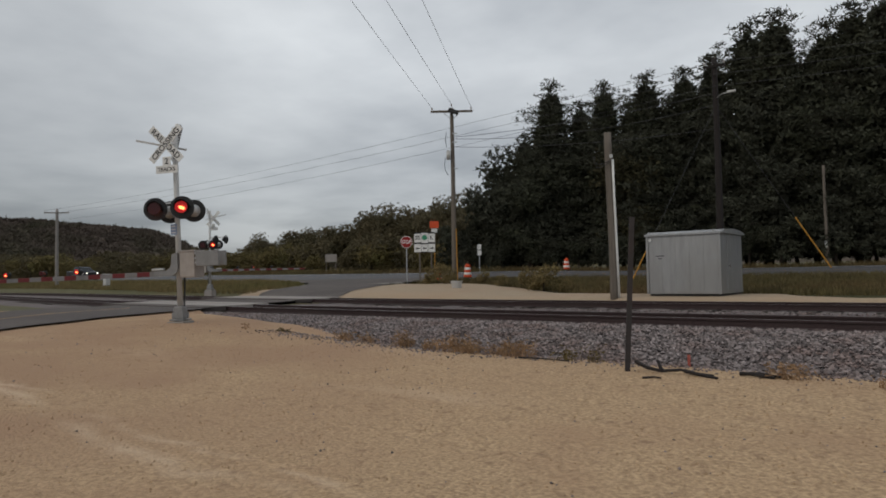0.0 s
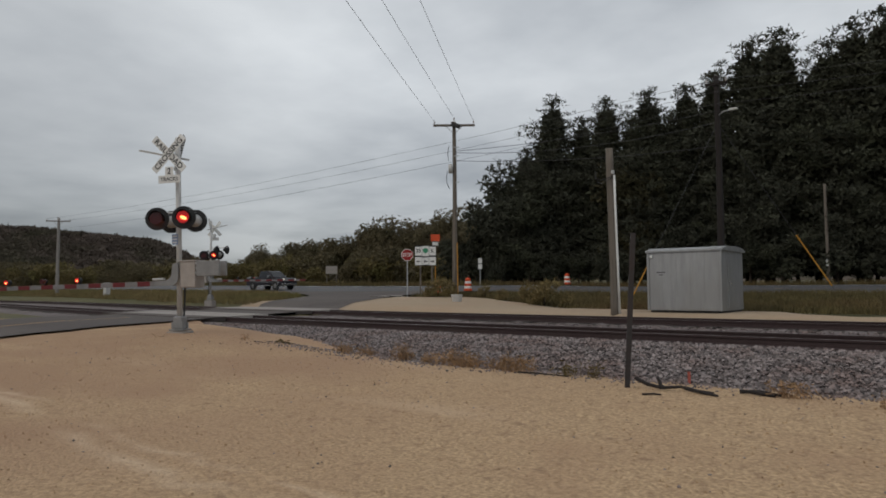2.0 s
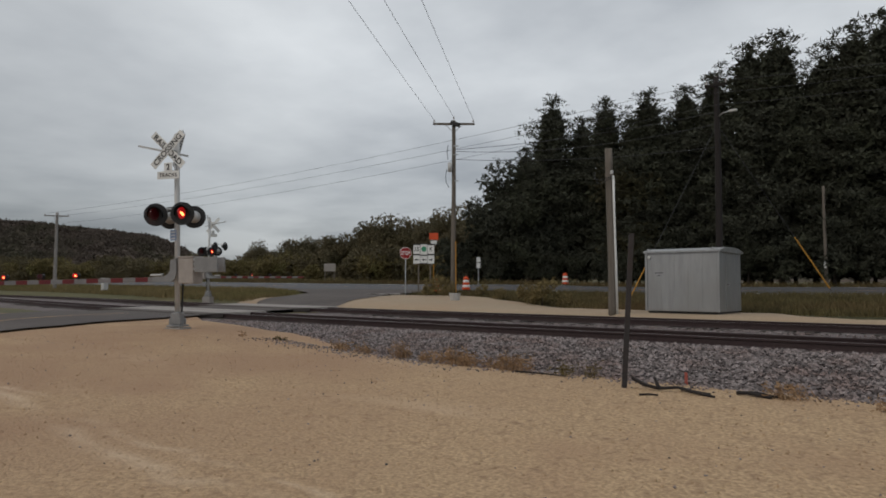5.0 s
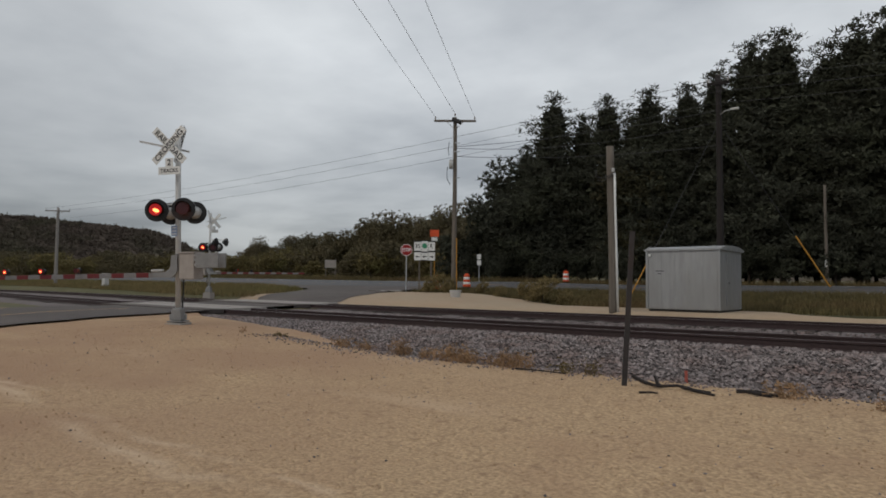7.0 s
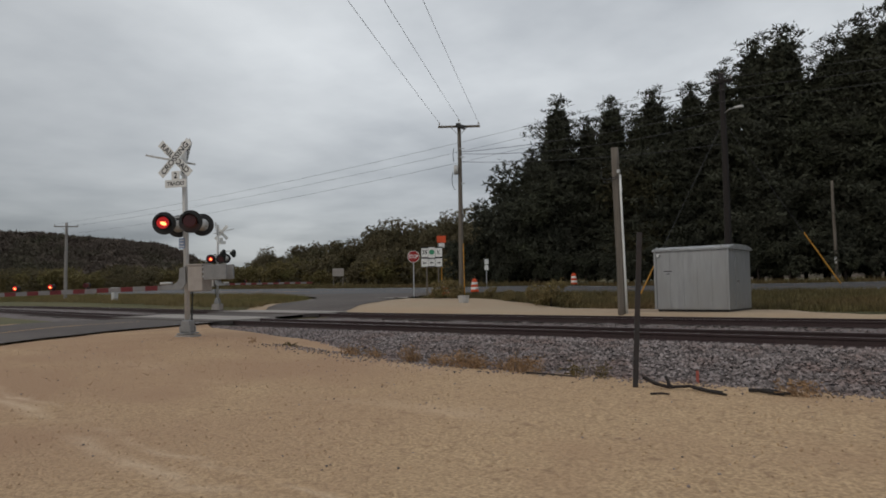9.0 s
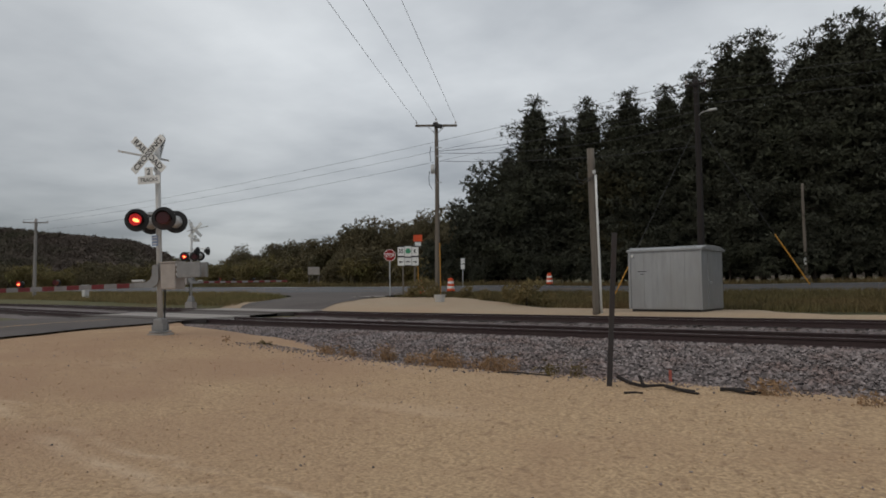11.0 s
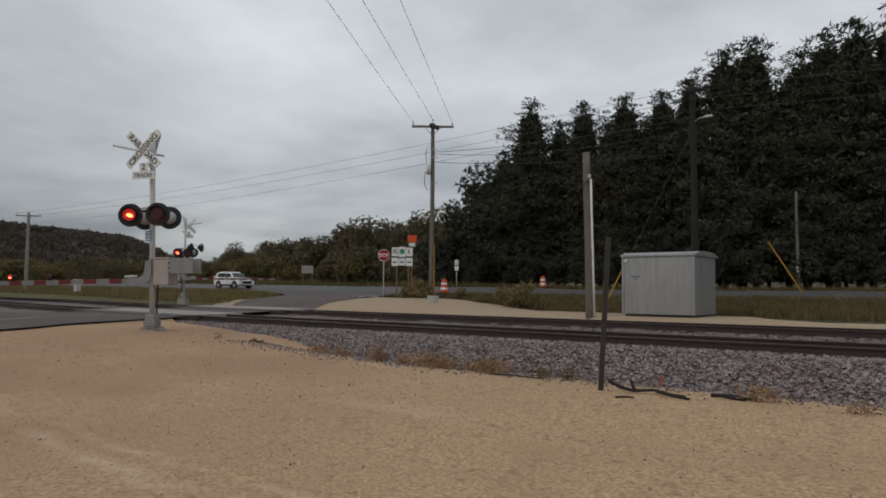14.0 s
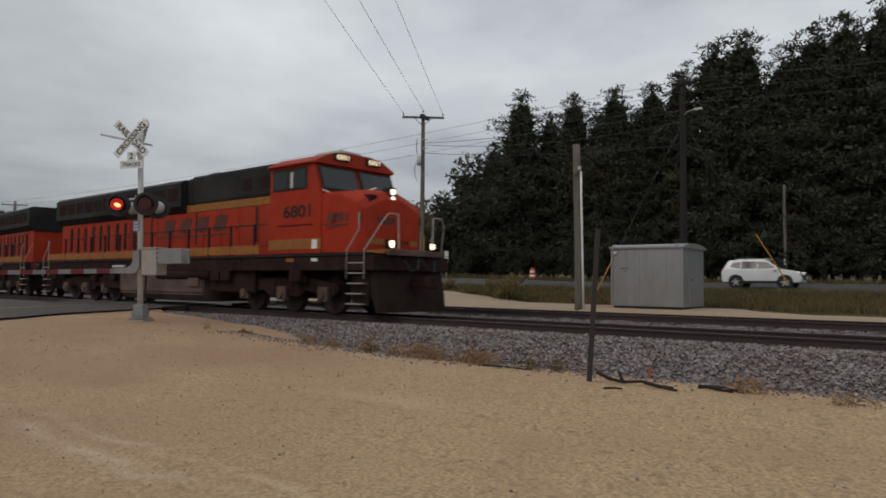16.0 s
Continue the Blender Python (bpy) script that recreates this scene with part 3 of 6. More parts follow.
def pine_parts(seed, h, r, low=0.06):
    """A white pine: whorls of limbs that carry flat, upswept needle clumps, with an open broken top."""
    rng = np.random.default_rng(seed)
    bm = bmesh.new()
    bend = [Vector((0.12 * math.sin(k * 1.3 + seed), 0.1 * math.cos(k + seed), h * k / 6)) for k in range(7)]
    for k in range(6):
        rod(bm, bend[k], bend[k + 1], 0.23 * (1 - k / 6.3) * h / 18, 0.23 * (1 - (k + 1) / 6.3) * h / 18, 8)
    cs, sp = [], []
    layers = int(h * 1.0)
    for j in range(layers):
        t = low + (0.97 - low) * j / (layers - 1)
        full = r * min(1.0, 1.75 * (1 - t) ** 0.95 + 0.04) * ((1.12 if j % 2 else 0.82) if t < 0.6 else 1.0) * rng.uniform(0.82, 1.12)
        for i in range(10 if t < 0.8 else 7):
            reach = full * rng.uniform(0.5, 1.22) + 0.2
            z = h * t + rng.uniform(-0.3, 0.3)
            a = i * 0.70 + j * 1.1 + rng.uniform(-0.3, 0.3)
            rise = rng.uniform(0.05, 0.30) if t < 0.7 else rng.uniform(0.35, 0.95)
            tip = Vector((math.cos(a) * reach, math.sin(a) * reach, z + reach * rise))
            if i % 3 == 0:
                rod(bm, (0, 0, z), tip, 0.05, 0.012, 4)
            n = max(1, int(reach / 0.50))
            for k in range(n):
                q = (k + 1) / n
                cs.append((tip.x * q + rng.normal() * 0.16, tip.y * q + rng.normal() * 0.16, z + (tip.z - z) * q ** 1.5 + rng.normal() * 0.10))
                sp.append(0.40 if t < 0.8 else 0.24)
    for k in range(5):
        cs.append((rng.normal() * 0.08, rng.normal() * 0.08, h * (0.93 + 0.015 * k)))
        sp.append(0.14)
    c, sp = np.repeat(np.array(cs), 16, 0), np.repeat(np.array(sp), 16)[:, None]
    c = c + rng.normal(size=c.shape) * sp * np.array([0.85, 0.85, 0.30])
    # shorter, broader inner twigs close the crown
    n = 2600
    t = low + (0.92 - low) * rng.random(n) ** 1.1
    a, q = rng.uniform(0, 6.283, n), np.sqrt(rng.random(n)) * 0.62
    rad = r * np.minimum(1.0, 1.75 * (1 - t) ** 0.95 + 0.05) * q
    inner = np.stack([np.cos(a) * rad, np.sin(a) * rad, h * t + rad * 0.25], 1)
    return bm, np.concatenate([tuft_tris(rng, c, 0.24, 2, 0.6, -0.35, 0.20), tuft_tris(rng, inner, 0.40, 3, 0.6, -0.1, 0.34)])


def leafy_parts(seed, h, r, n=700, leaf=0.34, trunk=0.32, lobes=9, per=7):
    rng = np.random.default_rng(seed)
    bm = bmesh.new()
    rod(bm, (0, 0, -0.2), (0, 0, h * 0.5), 0.028 * h, 0.016 * h, 8)
    cs = []
    for k in range(lobes):
        a = k * 2.4 + rng.uniform(-0.4, 0.4)
        rr = r * rng.uniform(0.25, 0.68)
        z = h * (trunk + (1 - trunk) * rng.uniform(0.15, 0.85))
        c = Vector((math.cos(a) * rr, math.sin(a) * rr, z))
        if h > 4:
            rod(bm, (0, 0, h * rng.uniform(0.25, 0.5)), c, 0.012 * h, 0.004 * h, 5)
        lr = r * rng.uniform(0.34, 0.58)
        m = n // lobes
        d = rng.normal(size=(m, 3))
        d /= np.linalg.norm(d, axis=1, keepdims=True)
        cs.append(np.array(c) + d * lr * np.array([1, 1, 0.8]) * rng.uniform(0.55, 1.05, (m, 1)))
    c = np.concatenate(cs)
    c = c[c[:, 2] > 0.1]
    tris = tuft_tris(rng, c, leaf, per, 0.9)
    if h > 4:
        # inner leaves close the lobes
        mid = c.mean(0)
        inner = mid + (c - mid) * rng.uniform(0.45, 0.9, (len(c), 1))
        tris = np.concatenate([tris, tuft_tris(rng, inner, leaf * 1.5, 2, 0.9, 0, 0.34)])
    return bm, tris


def make_tree(name, parts_, crown_mat, label, category, group):
    bm, tris = parts_
    ob = thing(name, Matrix(), label, category, group)
    part("trunk", bm, M["bark"], ob)
    cr = new("crown", tri_mesh("crown", tris, crown_mat))
    cr.parent = ob
    return ob


def place(ob, x, y, s=1.0, rz=0.0, lean=0.0, sink=0.05, first=[]):
    m = pose(x, y, ground_z(x, y) - sink, lean, 0, rz)
    if ob.name not in first:
        first.append(ob.name)
        ob.matrix_basis = m @ Matrix.Diagonal((s, s, s, 1))
        return ob
    c = copy_thing(ob, m)
    c.scale = (s, s, s)
    return c


def build_pines():
    kinds = [make_tree("pine_tree", pine_parts(10 + k, 18, rr), M["pine"], "tall dark green white pine beside the highway", "tree", "pine row")
             for k, rr in enumerate((3.9, 3.3, 4.3, 3.6))]
    rng = random.Random(5)
    # x along the row, height
    front = [(-37.9, 13.6), (-36.0, 15.0), (-34.2, 17.7), (-32.2, 15.8), (-29.2, 17.2), (-27.0, 15.0), (-24.8, 17.0), (-23.2, 14.4), (-21.7, 17.3), (-19.6, 18.2), (-17.2, 20.2), (-15.6, 18.4), (-14.1, 19.8), (-12.2, 17.2), (-10.5, 18.3), (-9.0, 19.1), (-7.1, 19.5), (-4.8, 19.9), (-2.2, 20.4), (0.6, 20.6), (4, 21.5), (8, 21)]
    for i, (x, h) in enumerate(front):
        place(kinds[i % 4], x, 59 + rng.uniform(-1.2, 1.8), h / 18, rng.uniform(0, 360), rng.uniform(-1.5, 1.5))
    for i in range(16):
        x = -38 + i * 3.2 + rng.uniform(-1, 1)
        place(kinds[(i * 3 + 1) % 4], x, 65 + rng.uniform(-1.5, 2), rng.uniform(0.66, 0.78) + 0.14 * smooth01(-24, -12, x), rng.uniform(0, 360))
    for i in range(14):
        x = -38 + i * 3.8 + rng.uniform(-1, 1)
        place(kinds[(i * 3 + 2) % 4], x, 72 + rng.uniform(-2, 2), rng.uniform(0.6, 0.72) + 0.12 * smooth01(-24, -12, x), rng.uniform(0, 360))


def build_leafy():
    rng = random.Random(8)
    # bushes take the darker pine colour to imitate the shade beneath the trees
    under = make_tree("understorey_bush", leafy_parts(31, 5.0, 2.6, 800, 0.22, 0.05, 9, 10), M["pine"], "leafy bush under the pines, shade put into its colour", "bush", "bushes under the pines")
    for i in range(22):
        place(under, -43 + i * 2.4 + rng.uniform(-0.8, 0.8), 62 + rng.uniform(-0.8, 1.0), rng.uniform(0.8, 1.3), rng.uniform(0, 360))
        place(under, -43 + i * 2.5 + rng.uniform(-0.6, 0.6), 55.6 + rng.uniform(-0.5, 1.0), rng.uniform(0.5, 0.95), rng.uniform(0, 360))
    gold = make_tree("maple_tree", leafy_parts(41, 11, 3.4, 1500, 0.20, 0.1, 11, 12), M["leaf_shaded"], "olive maple tree before the pines, shade put into its leaf colour", "tree", "roadside broadleaf trees")
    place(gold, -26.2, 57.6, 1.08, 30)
    edge = make_tree("edge_tree", leafy_parts(47, 12, 4.2, 2400, 0.22, 0.03, 14, 12), M["pine"], "dark rounded broadleaf tree at the end of the pine row", "tree", "roadside broadleaf trees")
    for x, y, s_ in ((-40.6, 59.5, 0.92), (-39.0, 58.4, 1.14), (-41.2, 62, 0.9), (-36.0, 57.0, 1.1), (-38.0, 61.5, 1.25)):
        place(edge, x, y, s_, 77 * x)
    oaks = [make_tree("oak_tree", leafy_parts(51 + k, 13, 5.2, 1900, 0.30, 0.12, 13, 9), M["leaf_dull"], "full green broadleaf tree behind the junction", "tree", "broadleaf trees behind the junction") for k in range(3)]
    spots = [(-50, 66, 0.60), (-55, 74, 0.66), (-62, 80, 0.82), (-66, 84, 0.9), (-74, 88, 0.8), (-58, 90, 1.0), (-50, 84, 0.9), (-47, 72, 0.85)]
    for i, (x, y, s) in enumerate(spots):
        place(oaks[i % 3], x, y, s, rng.uniform(0, 360))
    # woods farther off, lower to the left
    for i in range(34):
        k = i / 33
        x, y = -128 - 92 * k + rng.uniform(-4, 4), 150 + rng.uniform(-12, 12)
        place(oaks[i % 3], x, y, (1.5 - 0.75 * k) * rng.uniform(0.85, 1.15), rng.uniform(0, 360), sink=1.0)
    shrubs = [make_tree("shrub", leafy_parts(61 + k, 3.6, 2.4, 520, 0.22, 0.0, 9, 8), M["leaf_gold"] if k < 2 else M["leaf_dull"], "yellow-green shrub beyond the highway", "shrub", "shrubs beyond the highway") for k in range(3)]
    place(shrubs[0], -58.2, 58.0, 1.05, 40)
    for i in range(110):
        k = i / 109
        x = -58 - 170 * k ** 1.2 + rng.uniform(-2, 2)
        y = rng.uniform(57, 82) + 8 * k
        place(shrubs[i % 3], x, y, rng.uniform(0.6, 1.25) * (1 + 0.5 * k), rng.uniform(0, 360))


def build_hill():
    """The wooded ridge far to the left and the low woods at its foot."""
    rng = np.random.default_rng(3)
    prof = [(-100, 60), (-90, 58), (-76, 55), (-71, 54), (-66, 52), (-62, 48), (-60.2, 40), (-58.5, 28), (-56, 20), (-52, 20), (-50, 24), (-40, 26), (-20, 24), (70, 22)]
    D = 750
    bm = bmesh.new()
    az = steps(-100, 70, 0.5)
    rows = []
    for q in steps(0, 1, 0.1):
        row = []
        for a in az:
            d = D - 260 * (1 - q)
            h = lerp_table(prof, a) * (math.sin(q * math.pi / 2) ** 1.3) * (1 + 0.06 * fbm(a, q * 4, 0.3, 8))
            row.append(bm.verts.new((d * math.sin(radians(a)), d * math.cos(radians(a)), h)))
        rows.append(row)
    for A, B in zip(rows, rows[1:]):
        for i in range(len(az) - 1):
            bm.faces.new((A[i], A[i + 1], B[i + 1], B[i]))
    tagged(bm_ob("wooded_hill", bm, M["far_leaf"], smooth=True), "dark wooded ridge on the horizon", "hill", kind="structure")
    cs = []
    for k in range(9000):
        a, q = rng.uniform(-82, -30), rng.random() ** 0.6
        d = D - 260 * (1 - q)
        h = lerp_table(prof, a) * (math.sin(q * math.pi / 2) ** 1.3) * (1 + 0.06 * fbm(a, q * 4, 0.3, 8))
        for j in range(3):
            cs.append((d * math.sin(radians(a)) + rng.normal() * 2, d * math.cos(radians(a)) + rng.normal() * 2, h + rng.uniform(0, 3.5)))
    me = tri_mesh("hill_trees", tuft_tris(rng, cs, 1.9, 8, 0.9), M["far_leaf"])
    tagged(new("hill_trees", me), "dense dark tree crowns covering the far ridge", "woods", kind="stuff")


def build_grass():
    rng = np.random.default_rng(9)

    def patch(name, n, xr, yr, hgt, material, label, keep=lambda x, y: True, category="grass"):
        c = np.stack([rng.uniform(*xr, n), rng.uniform(*yr, n)], 1)
        c = [(x, y, ground_z(x, y) - 0.03) for x, y in c if keep(x, y)]
        c = np.repeat(np.array(c), 4, 0)
        m = len(c)
        d = np.stack([rng.normal(size=m) * 0.35, rng.normal(size=m) * 0.35, np.ones(m)], 1)
        hh = hgt * rng.uniform(0.4, 1.3, (m, 1))
        e = rng.normal(size=(m, 3)) * np.array([1, 1, 0])
        e /= np.linalg.norm(e, axis=1, keepdims=True)
        b = c + rng.normal(size=(m, 3)) * np.array([0.12, 0.12, 0])
        w = 0.014 + 0.03 * hgt
        V = np.stack([b - e * w, b + e * w, b + d * hh], 1)
        tagged(new(name, tri_mesh(name, V, material)), label, category, kind="stuff")
    off_road = lambda x, y: not (road_edge(y) - 9.2 - FLARE(y) * 1.25 < x < road_edge(y) + 1.5 + FLARE(y) * 1.1)
    patch("verge_grass", 26000, (-40, 18), (28.6, 40.5), 0.27, M["verge"], "uneven yellow-green verge grass before the highway",
          lambda x, y: off_road(x, y) and (y > 29.3 + 4.0 * (1 - smooth01(-26, -13, x)) - 3.2 * smooth01(-8, -4, x)))
    patch("field_grass", 36000, (-130, -33), (24.6, 40.3), 0.30, M["field_grass"], "yellow-green rough grass between track and highway", lambda x, y: off_road(x, y) and x < road_edge(y) - 9 and y > 25.0 + bend(x))
    patch("far_verge_grass", 12000, (-150, 20), (51.8, 57.5), 0.40, M["verge"], "rough grass along the far side of the highway")
    patch("far_field_grass", 9000, (-260, -50), (57, 110), 0.6, M["field_grass"], "rough yellow-green meadow beyond the highway")


build_pines()
build_leafy()
build_hill()
build_grass()
# ---- lettering ----
def text_mesh(body, height, depth=0.004, width=None):
    cu = bpy.data.curves.new("lettering", "FONT")
    cu.body, cu.size, cu.align_x, cu.align_y, cu.extrude = body, 1.0, "CENTER", "CENTER", 0.0
    cu.offset = 0.022
    ob = bpy.data.objects.new("lettering", cu)
    scene.collection.objects.link(ob)
    dg = bpy.context.evaluated_depsgraph_get()
    me = bpy.data.meshes.new_from_object(ob.evaluated_get(dg))
    bpy.data.objects.remove(ob)
    xs, ys = [v.co.x for v in me.vertices], [v.co.y for v in me.vertices]
    k = height / (max(ys) - min(ys))
    kx = k if width is None else width / (max(xs) - min(xs))
    cx, cy = (max(xs) + min(xs)) / 2, (max(ys) + min(ys)) / 2
    for v in me.vertices:
        v.co = Vector(((v.co.x - cx) * kx, (v.co.y - cy) * k, 0))
    return me


def letters(body, height, material, parent, m, width=None, name="lettering"):
    """Flat lettering that reads from local -y of its parent; m places it."""
    me = text_mesh(body, height, width=width)
    me.transform(m @ pose(0, 0, 0, 90))
    me.materials.append(material)
    ob = new(name, me)
    ob.parent = parent
    return ob


# ---- the crossing signals ----
TO_LEFT = [0.272, 1.22, 2.176, 3.128, 4.08, 5.03, 5.98, 6.938, 7.89, 8.84, 9.79, 10.75, 11.70, 12.65, 13.60, 14.55, 15.57]
TO_RIGHT = [0.748, 1.70, 2.652, 3.604, 4.55, 5.51, 6.462, 7.41, 8.366, 9.32, 10.27, 11.22, 12.17, 13.13, 14.078, 15.08]
ROTORS = []


def lamp_rotor(parent, m, r, lit_first, cycle, name="flash_stand_in"):
    """A lens disc, glowing on one face, dark on the other. Its added half turn at each change imitates flashing."""
    bm = bmesh.new()
    rod(bm, (0, 0.012, 0), (0, -0.012, 0), r, r, 24)
    for f in bm.faces:
        c = f.calc_center_median()
        if c.y < -0.008:
            f.material_index = 1
    rod(bm, (0, -0.012, 0), (0, -0.02, 0), r * 0.42, r * 0.34, 16)
    for v in bm.verts:
        if v.co.y < -0.0125 or (abs(v.co.y + 0.012) < 1e-4 and v.co.x ** 2 + v.co.z ** 2 < (r * 0.5) ** 2):
            v.co.x, v.co.z = v.co.x * 1.25 + r * 0.10, v.co.z * 0.75 - r * 0.14 - v.co.x * 0.35
    for f in bm.faces:
        if max(v.co.x ** 2 + v.co.z ** 2 for v in f.verts) < (r * 0.9) ** 2:
            f.material_index = 2
    ob = part(name, bm, [M["redlens"], M["litlens"], M["litcore"]], parent, "round red signal lens, flipped over to imitate flashing")
    ob.matrix_basis = m
    ROTORS.append((ob, m, lit_first, cycle))
    return ob


def key_rotors():
    for ob, m, lit, cycle in ROTORS:
        rows, a = [], 0.0 if lit else 180.0
        rows.append((0.0, m @ pose(0, 0, 0, 0, 0, a)))
        for t in sorted(TO_LEFT + TO_RIGHT) if cycle else []:
            f = round(t * FPS) - 2
            for k in range(4):
                rows.append(((f + k) / FPS, m @ pose(0, 0, 0, 0, 0, a + 60 * k)))
            a += 180
        rows.append((16.0, m @ pose(0, 0, 0, 0, 0, a)))
        walk(ob, rows)


AIM = 24


def light_unit(sig, x, y, z, face, lit, working=True):
    """Black backing disc, drum, visor and the lens disc turned to imitate flashing. face: -1 towards local -y, 1
    towards +y.
    """
    turn_ = Matrix.Translation((x, y, z)) @ pose(0, 0, 0, 0, 0, AIM if face < 0 else 180 + AIM)
    bm = bmesh.new()
    rod(bm, (0, 0.0, 0), (0, 0.02, 0), 0.292, 0.292, 32)
    bmesh.ops.bevel(bm, geom=[e for e in bm.edges], offset=0.004, segments=1, affect="EDGES")
    bm.transform(turn_)
    disc = part("backing_disc", bm, M["black"], sig, "round black backing disc", smooth=False)
    bm = bmesh.new()
    rod(bm, (0, 0.02, 0), (0, 0.14, 0), 0.165, 0.15, 20)
    rod(bm, (0, 0.14, 0), (0, 0.20, 0), 0.15, 0.07, 20)
    bm.transform(turn_)
    part("lamp_housing", bm, M["paint_grey"], sig, "silver-grey lamp housing", smooth=True)
    bm = bmesh.new()
    n = 18
    A, B = [], []
    for k in range(n + 1):
        a = radians(-20 + 220 * k / n)
        c, s = math.cos(a), math.sin(a)
        A.append(bm.verts.new((0.185 * c, 0, 0.185 * s)))
        B.append(bm.verts.new((0.185 * c, -0.16 - 0.12 * max(s, 0), 0.185 * s)))
    for k in range(n):
        bm.faces.new((A[k], A[k + 1], B[k + 1], B[k]))
    bmesh.ops.solidify(bm, geom=bm.faces[:], thickness=0.008)
    bm.transform(turn_)
    part("visor", bm, M["black"], sig, "black hood over the lens")
    return lamp_rotor(sig, turn_ @ Matrix.Translation((0, -0.165, 0)), 0.15, lit, working)


def blade(sig, body, tilt, y, z, L=1.20, w=0.205):
    bm = bmesh.new()
    box(bm, 0, 0, 0, L, 0.012, w, 0.003)
    m = pose(-0.06, y, z, 0, tilt, 0)
    bm.transform(m)
    b = part("crossbuck_blade", bm, M["white"], sig, "white crossbuck blade with black letters")
    letters(body, 0.155, M["black"], b, m @ Matrix.Translation((0, -0.009, 0)), width=L * 0.86)
    return b


def build_signal(m, label, arm_len, far=False):
    s = thing("crossing_signal", m, label, "crossing signal", "crossing signals")
    bm = bmesh.new()
    rod(bm, (0, 0, 0.25), (0, 0, 4.95), 0.068, 0.068, 20)
    rod(bm, (0, 0, 4.95), (0, 0, 4.99), 0.075, 0.05, 20)
    part("mast", bm, M["paint_grey"], s, "galvanised steel mast", smooth=True)
    bm = bmesh.new()
    box(bm, 0, 0, 0.02, 0.40, 0.40, 0.04, 0.01)
    box(bm, 0, 0, 0.20, 0.26, 0.26, 0.32, 0.04)
    for k in range(4):
        a = radians(45 + 90 * k)
        box(bm, 0.16 * math.cos(a), 0.16 * math.sin(a), 0.13, 0.10, 0.05, 0.16, 0.01)
    part("base", bm, M["bracket"], s, "cast grey junction-box base")
    bm = bmesh.new()
    if far:
        box(bm, 0, 0, -0.36, 0.52, 0.52, 0.68, 0.03)
    else:
        box(bm, 0, 0, -0.14, 0.48, 0.48, 0.24, 0.02)
    part("footing", bm, M["concrete"], s, "concrete footing")
    # crossbuck and the number-of-tracks signs
    blade(s, "RAILROAD", 45, -0.30, 4.52)
    blade(s, "CROSSING", -45, -0.32, 4.52)
    bm = bmesh.new()
    box(bm, -0.06, -0.30, 4.08, 0.23, 0.012, 0.22, 0.003)
    p = part("tracks_plate", bm, M["white"], s, "white plate with a black number")
    letters("2", 0.16, M["black"], p, Matrix.Translation((-0.06, -0.309, 4.08)))
    bm = bmesh.new()
    box(bm, -0.06, -0.30, 3.87, 0.62, 0.012, 0.20, 0.003)
    p = part("tracks_plate", bm, M["white"], s, "white plate with black letters")
    letters("TRACKS", 0.10, M["black"], p, Matrix.Translation((-0.06, -0.309, 3.87)), width=0.5)
    for z in (4.52, 3.97):
        bm = bmesh.new()
        box(bm, 0, -0.16, z, 0.06, 0.28, 0.05, 0.006)
        part("sign_bracket", bm, M["galv"], s)
    bm = bmesh.new()
    box(bm, -0.42, 0.10, 0, 1.36, 0.03, 0.05, 0.004, m=pose(0, 0, 4.47, 0, 13, 10))
    part("rear_blade", bm, M["paint_grey"], s, "bare grey back of a crossbuck blade")
    bm = bmesh.new()
    m2 = pose(-0.02, 0.12, 4.60, 0, -60, 99)
    box(bm, 0, 0, 0, 1.20, 0.012, 0.205, 0.003, m=m2)
    b2 = part("crossbuck_blade", bm, M["white"], s, "white side-facing crossbuck blade")
    letters("CROSSING", 0.155, M["black"], b2, m2 @ Matrix.Translation((0, -0.009, 0)), width=1.03)
    # flashing lights
    bm = bmesh.new()
    rod(bm, (-0.42, -0.02, 3.03), (0.42, -0.02, 3.03), 0.024, 0.024, 10)
    for sg in (-1, 1):
        for x in (-0.38, 0.38):
            tube(bm, [(x, 0, 3.03), (x, sg * 0.10, 3.03), (x, sg * 0.13, 2.95), (x, sg * 0.15, 2.85)], 0.022)
    box(bm, 0, 0, 3.03, 0.2, 0.2, 0.16, 0.02)
    box(bm, 0, 0, 2.72, 0.17, 0.17, 0.10, 0.02)
    part("light_crossarm", bm, M["galv"], s)
    for x, lit in ((-0.38, False), (0.38, True)):
        light_unit(s, x, -0.36, 2.86, -1, lit)
        light_unit(s, x * 0.92, 0.22, 2.82, 1, not lit)
    # gate mechanism, counterweights and arm
    bm = bmesh.new()
    box(bm, 0.34, 0.06, 1.42, 0.42, 0.46, 0.66, 0.03)
    box(bm, 0.34, 0.06, 1.77, 0.46, 0.50, 0.04, 0.01)
    part("gate_mechanism", bm, M["tan"], s, "beige steel gate mechanism case")
    for sg in (-0.14, 0.20):
        bm = bmesh.new()
        prism(bm, [(-0.10, 1.70), (0.06, 1.74), (0.07, 1.34), (0.02, 1.22), (-0.10, 1.14), (-0.62, 1.15), (-0.62, 1.28), (-0.28, 1.29), (-0.17, 1.35), (-0.12, 1.44)], sg - 0.02, sg + 0.02)
        part("arm_bracket", bm, M["bracket"], s, "bent grey steel gate arm bracket")
        bm = bmesh.new()
        for zz in (1.70, 1.58, 1.46):
            box(bm, 0.66, sg, zz, 0.54, 0.03, 0.05, 0.006)
        part("counterweight_arm", bm, M["galv"], s)
        bm = bmesh.new()
        box(bm, 0.91, sg, 1.56, 0.64, 0.07, 0.38, 0.015)
        part("counterweight", bm, M["bracket"], s, "grey steel counterweight plate")
    n = int(arm_len / 0.37)
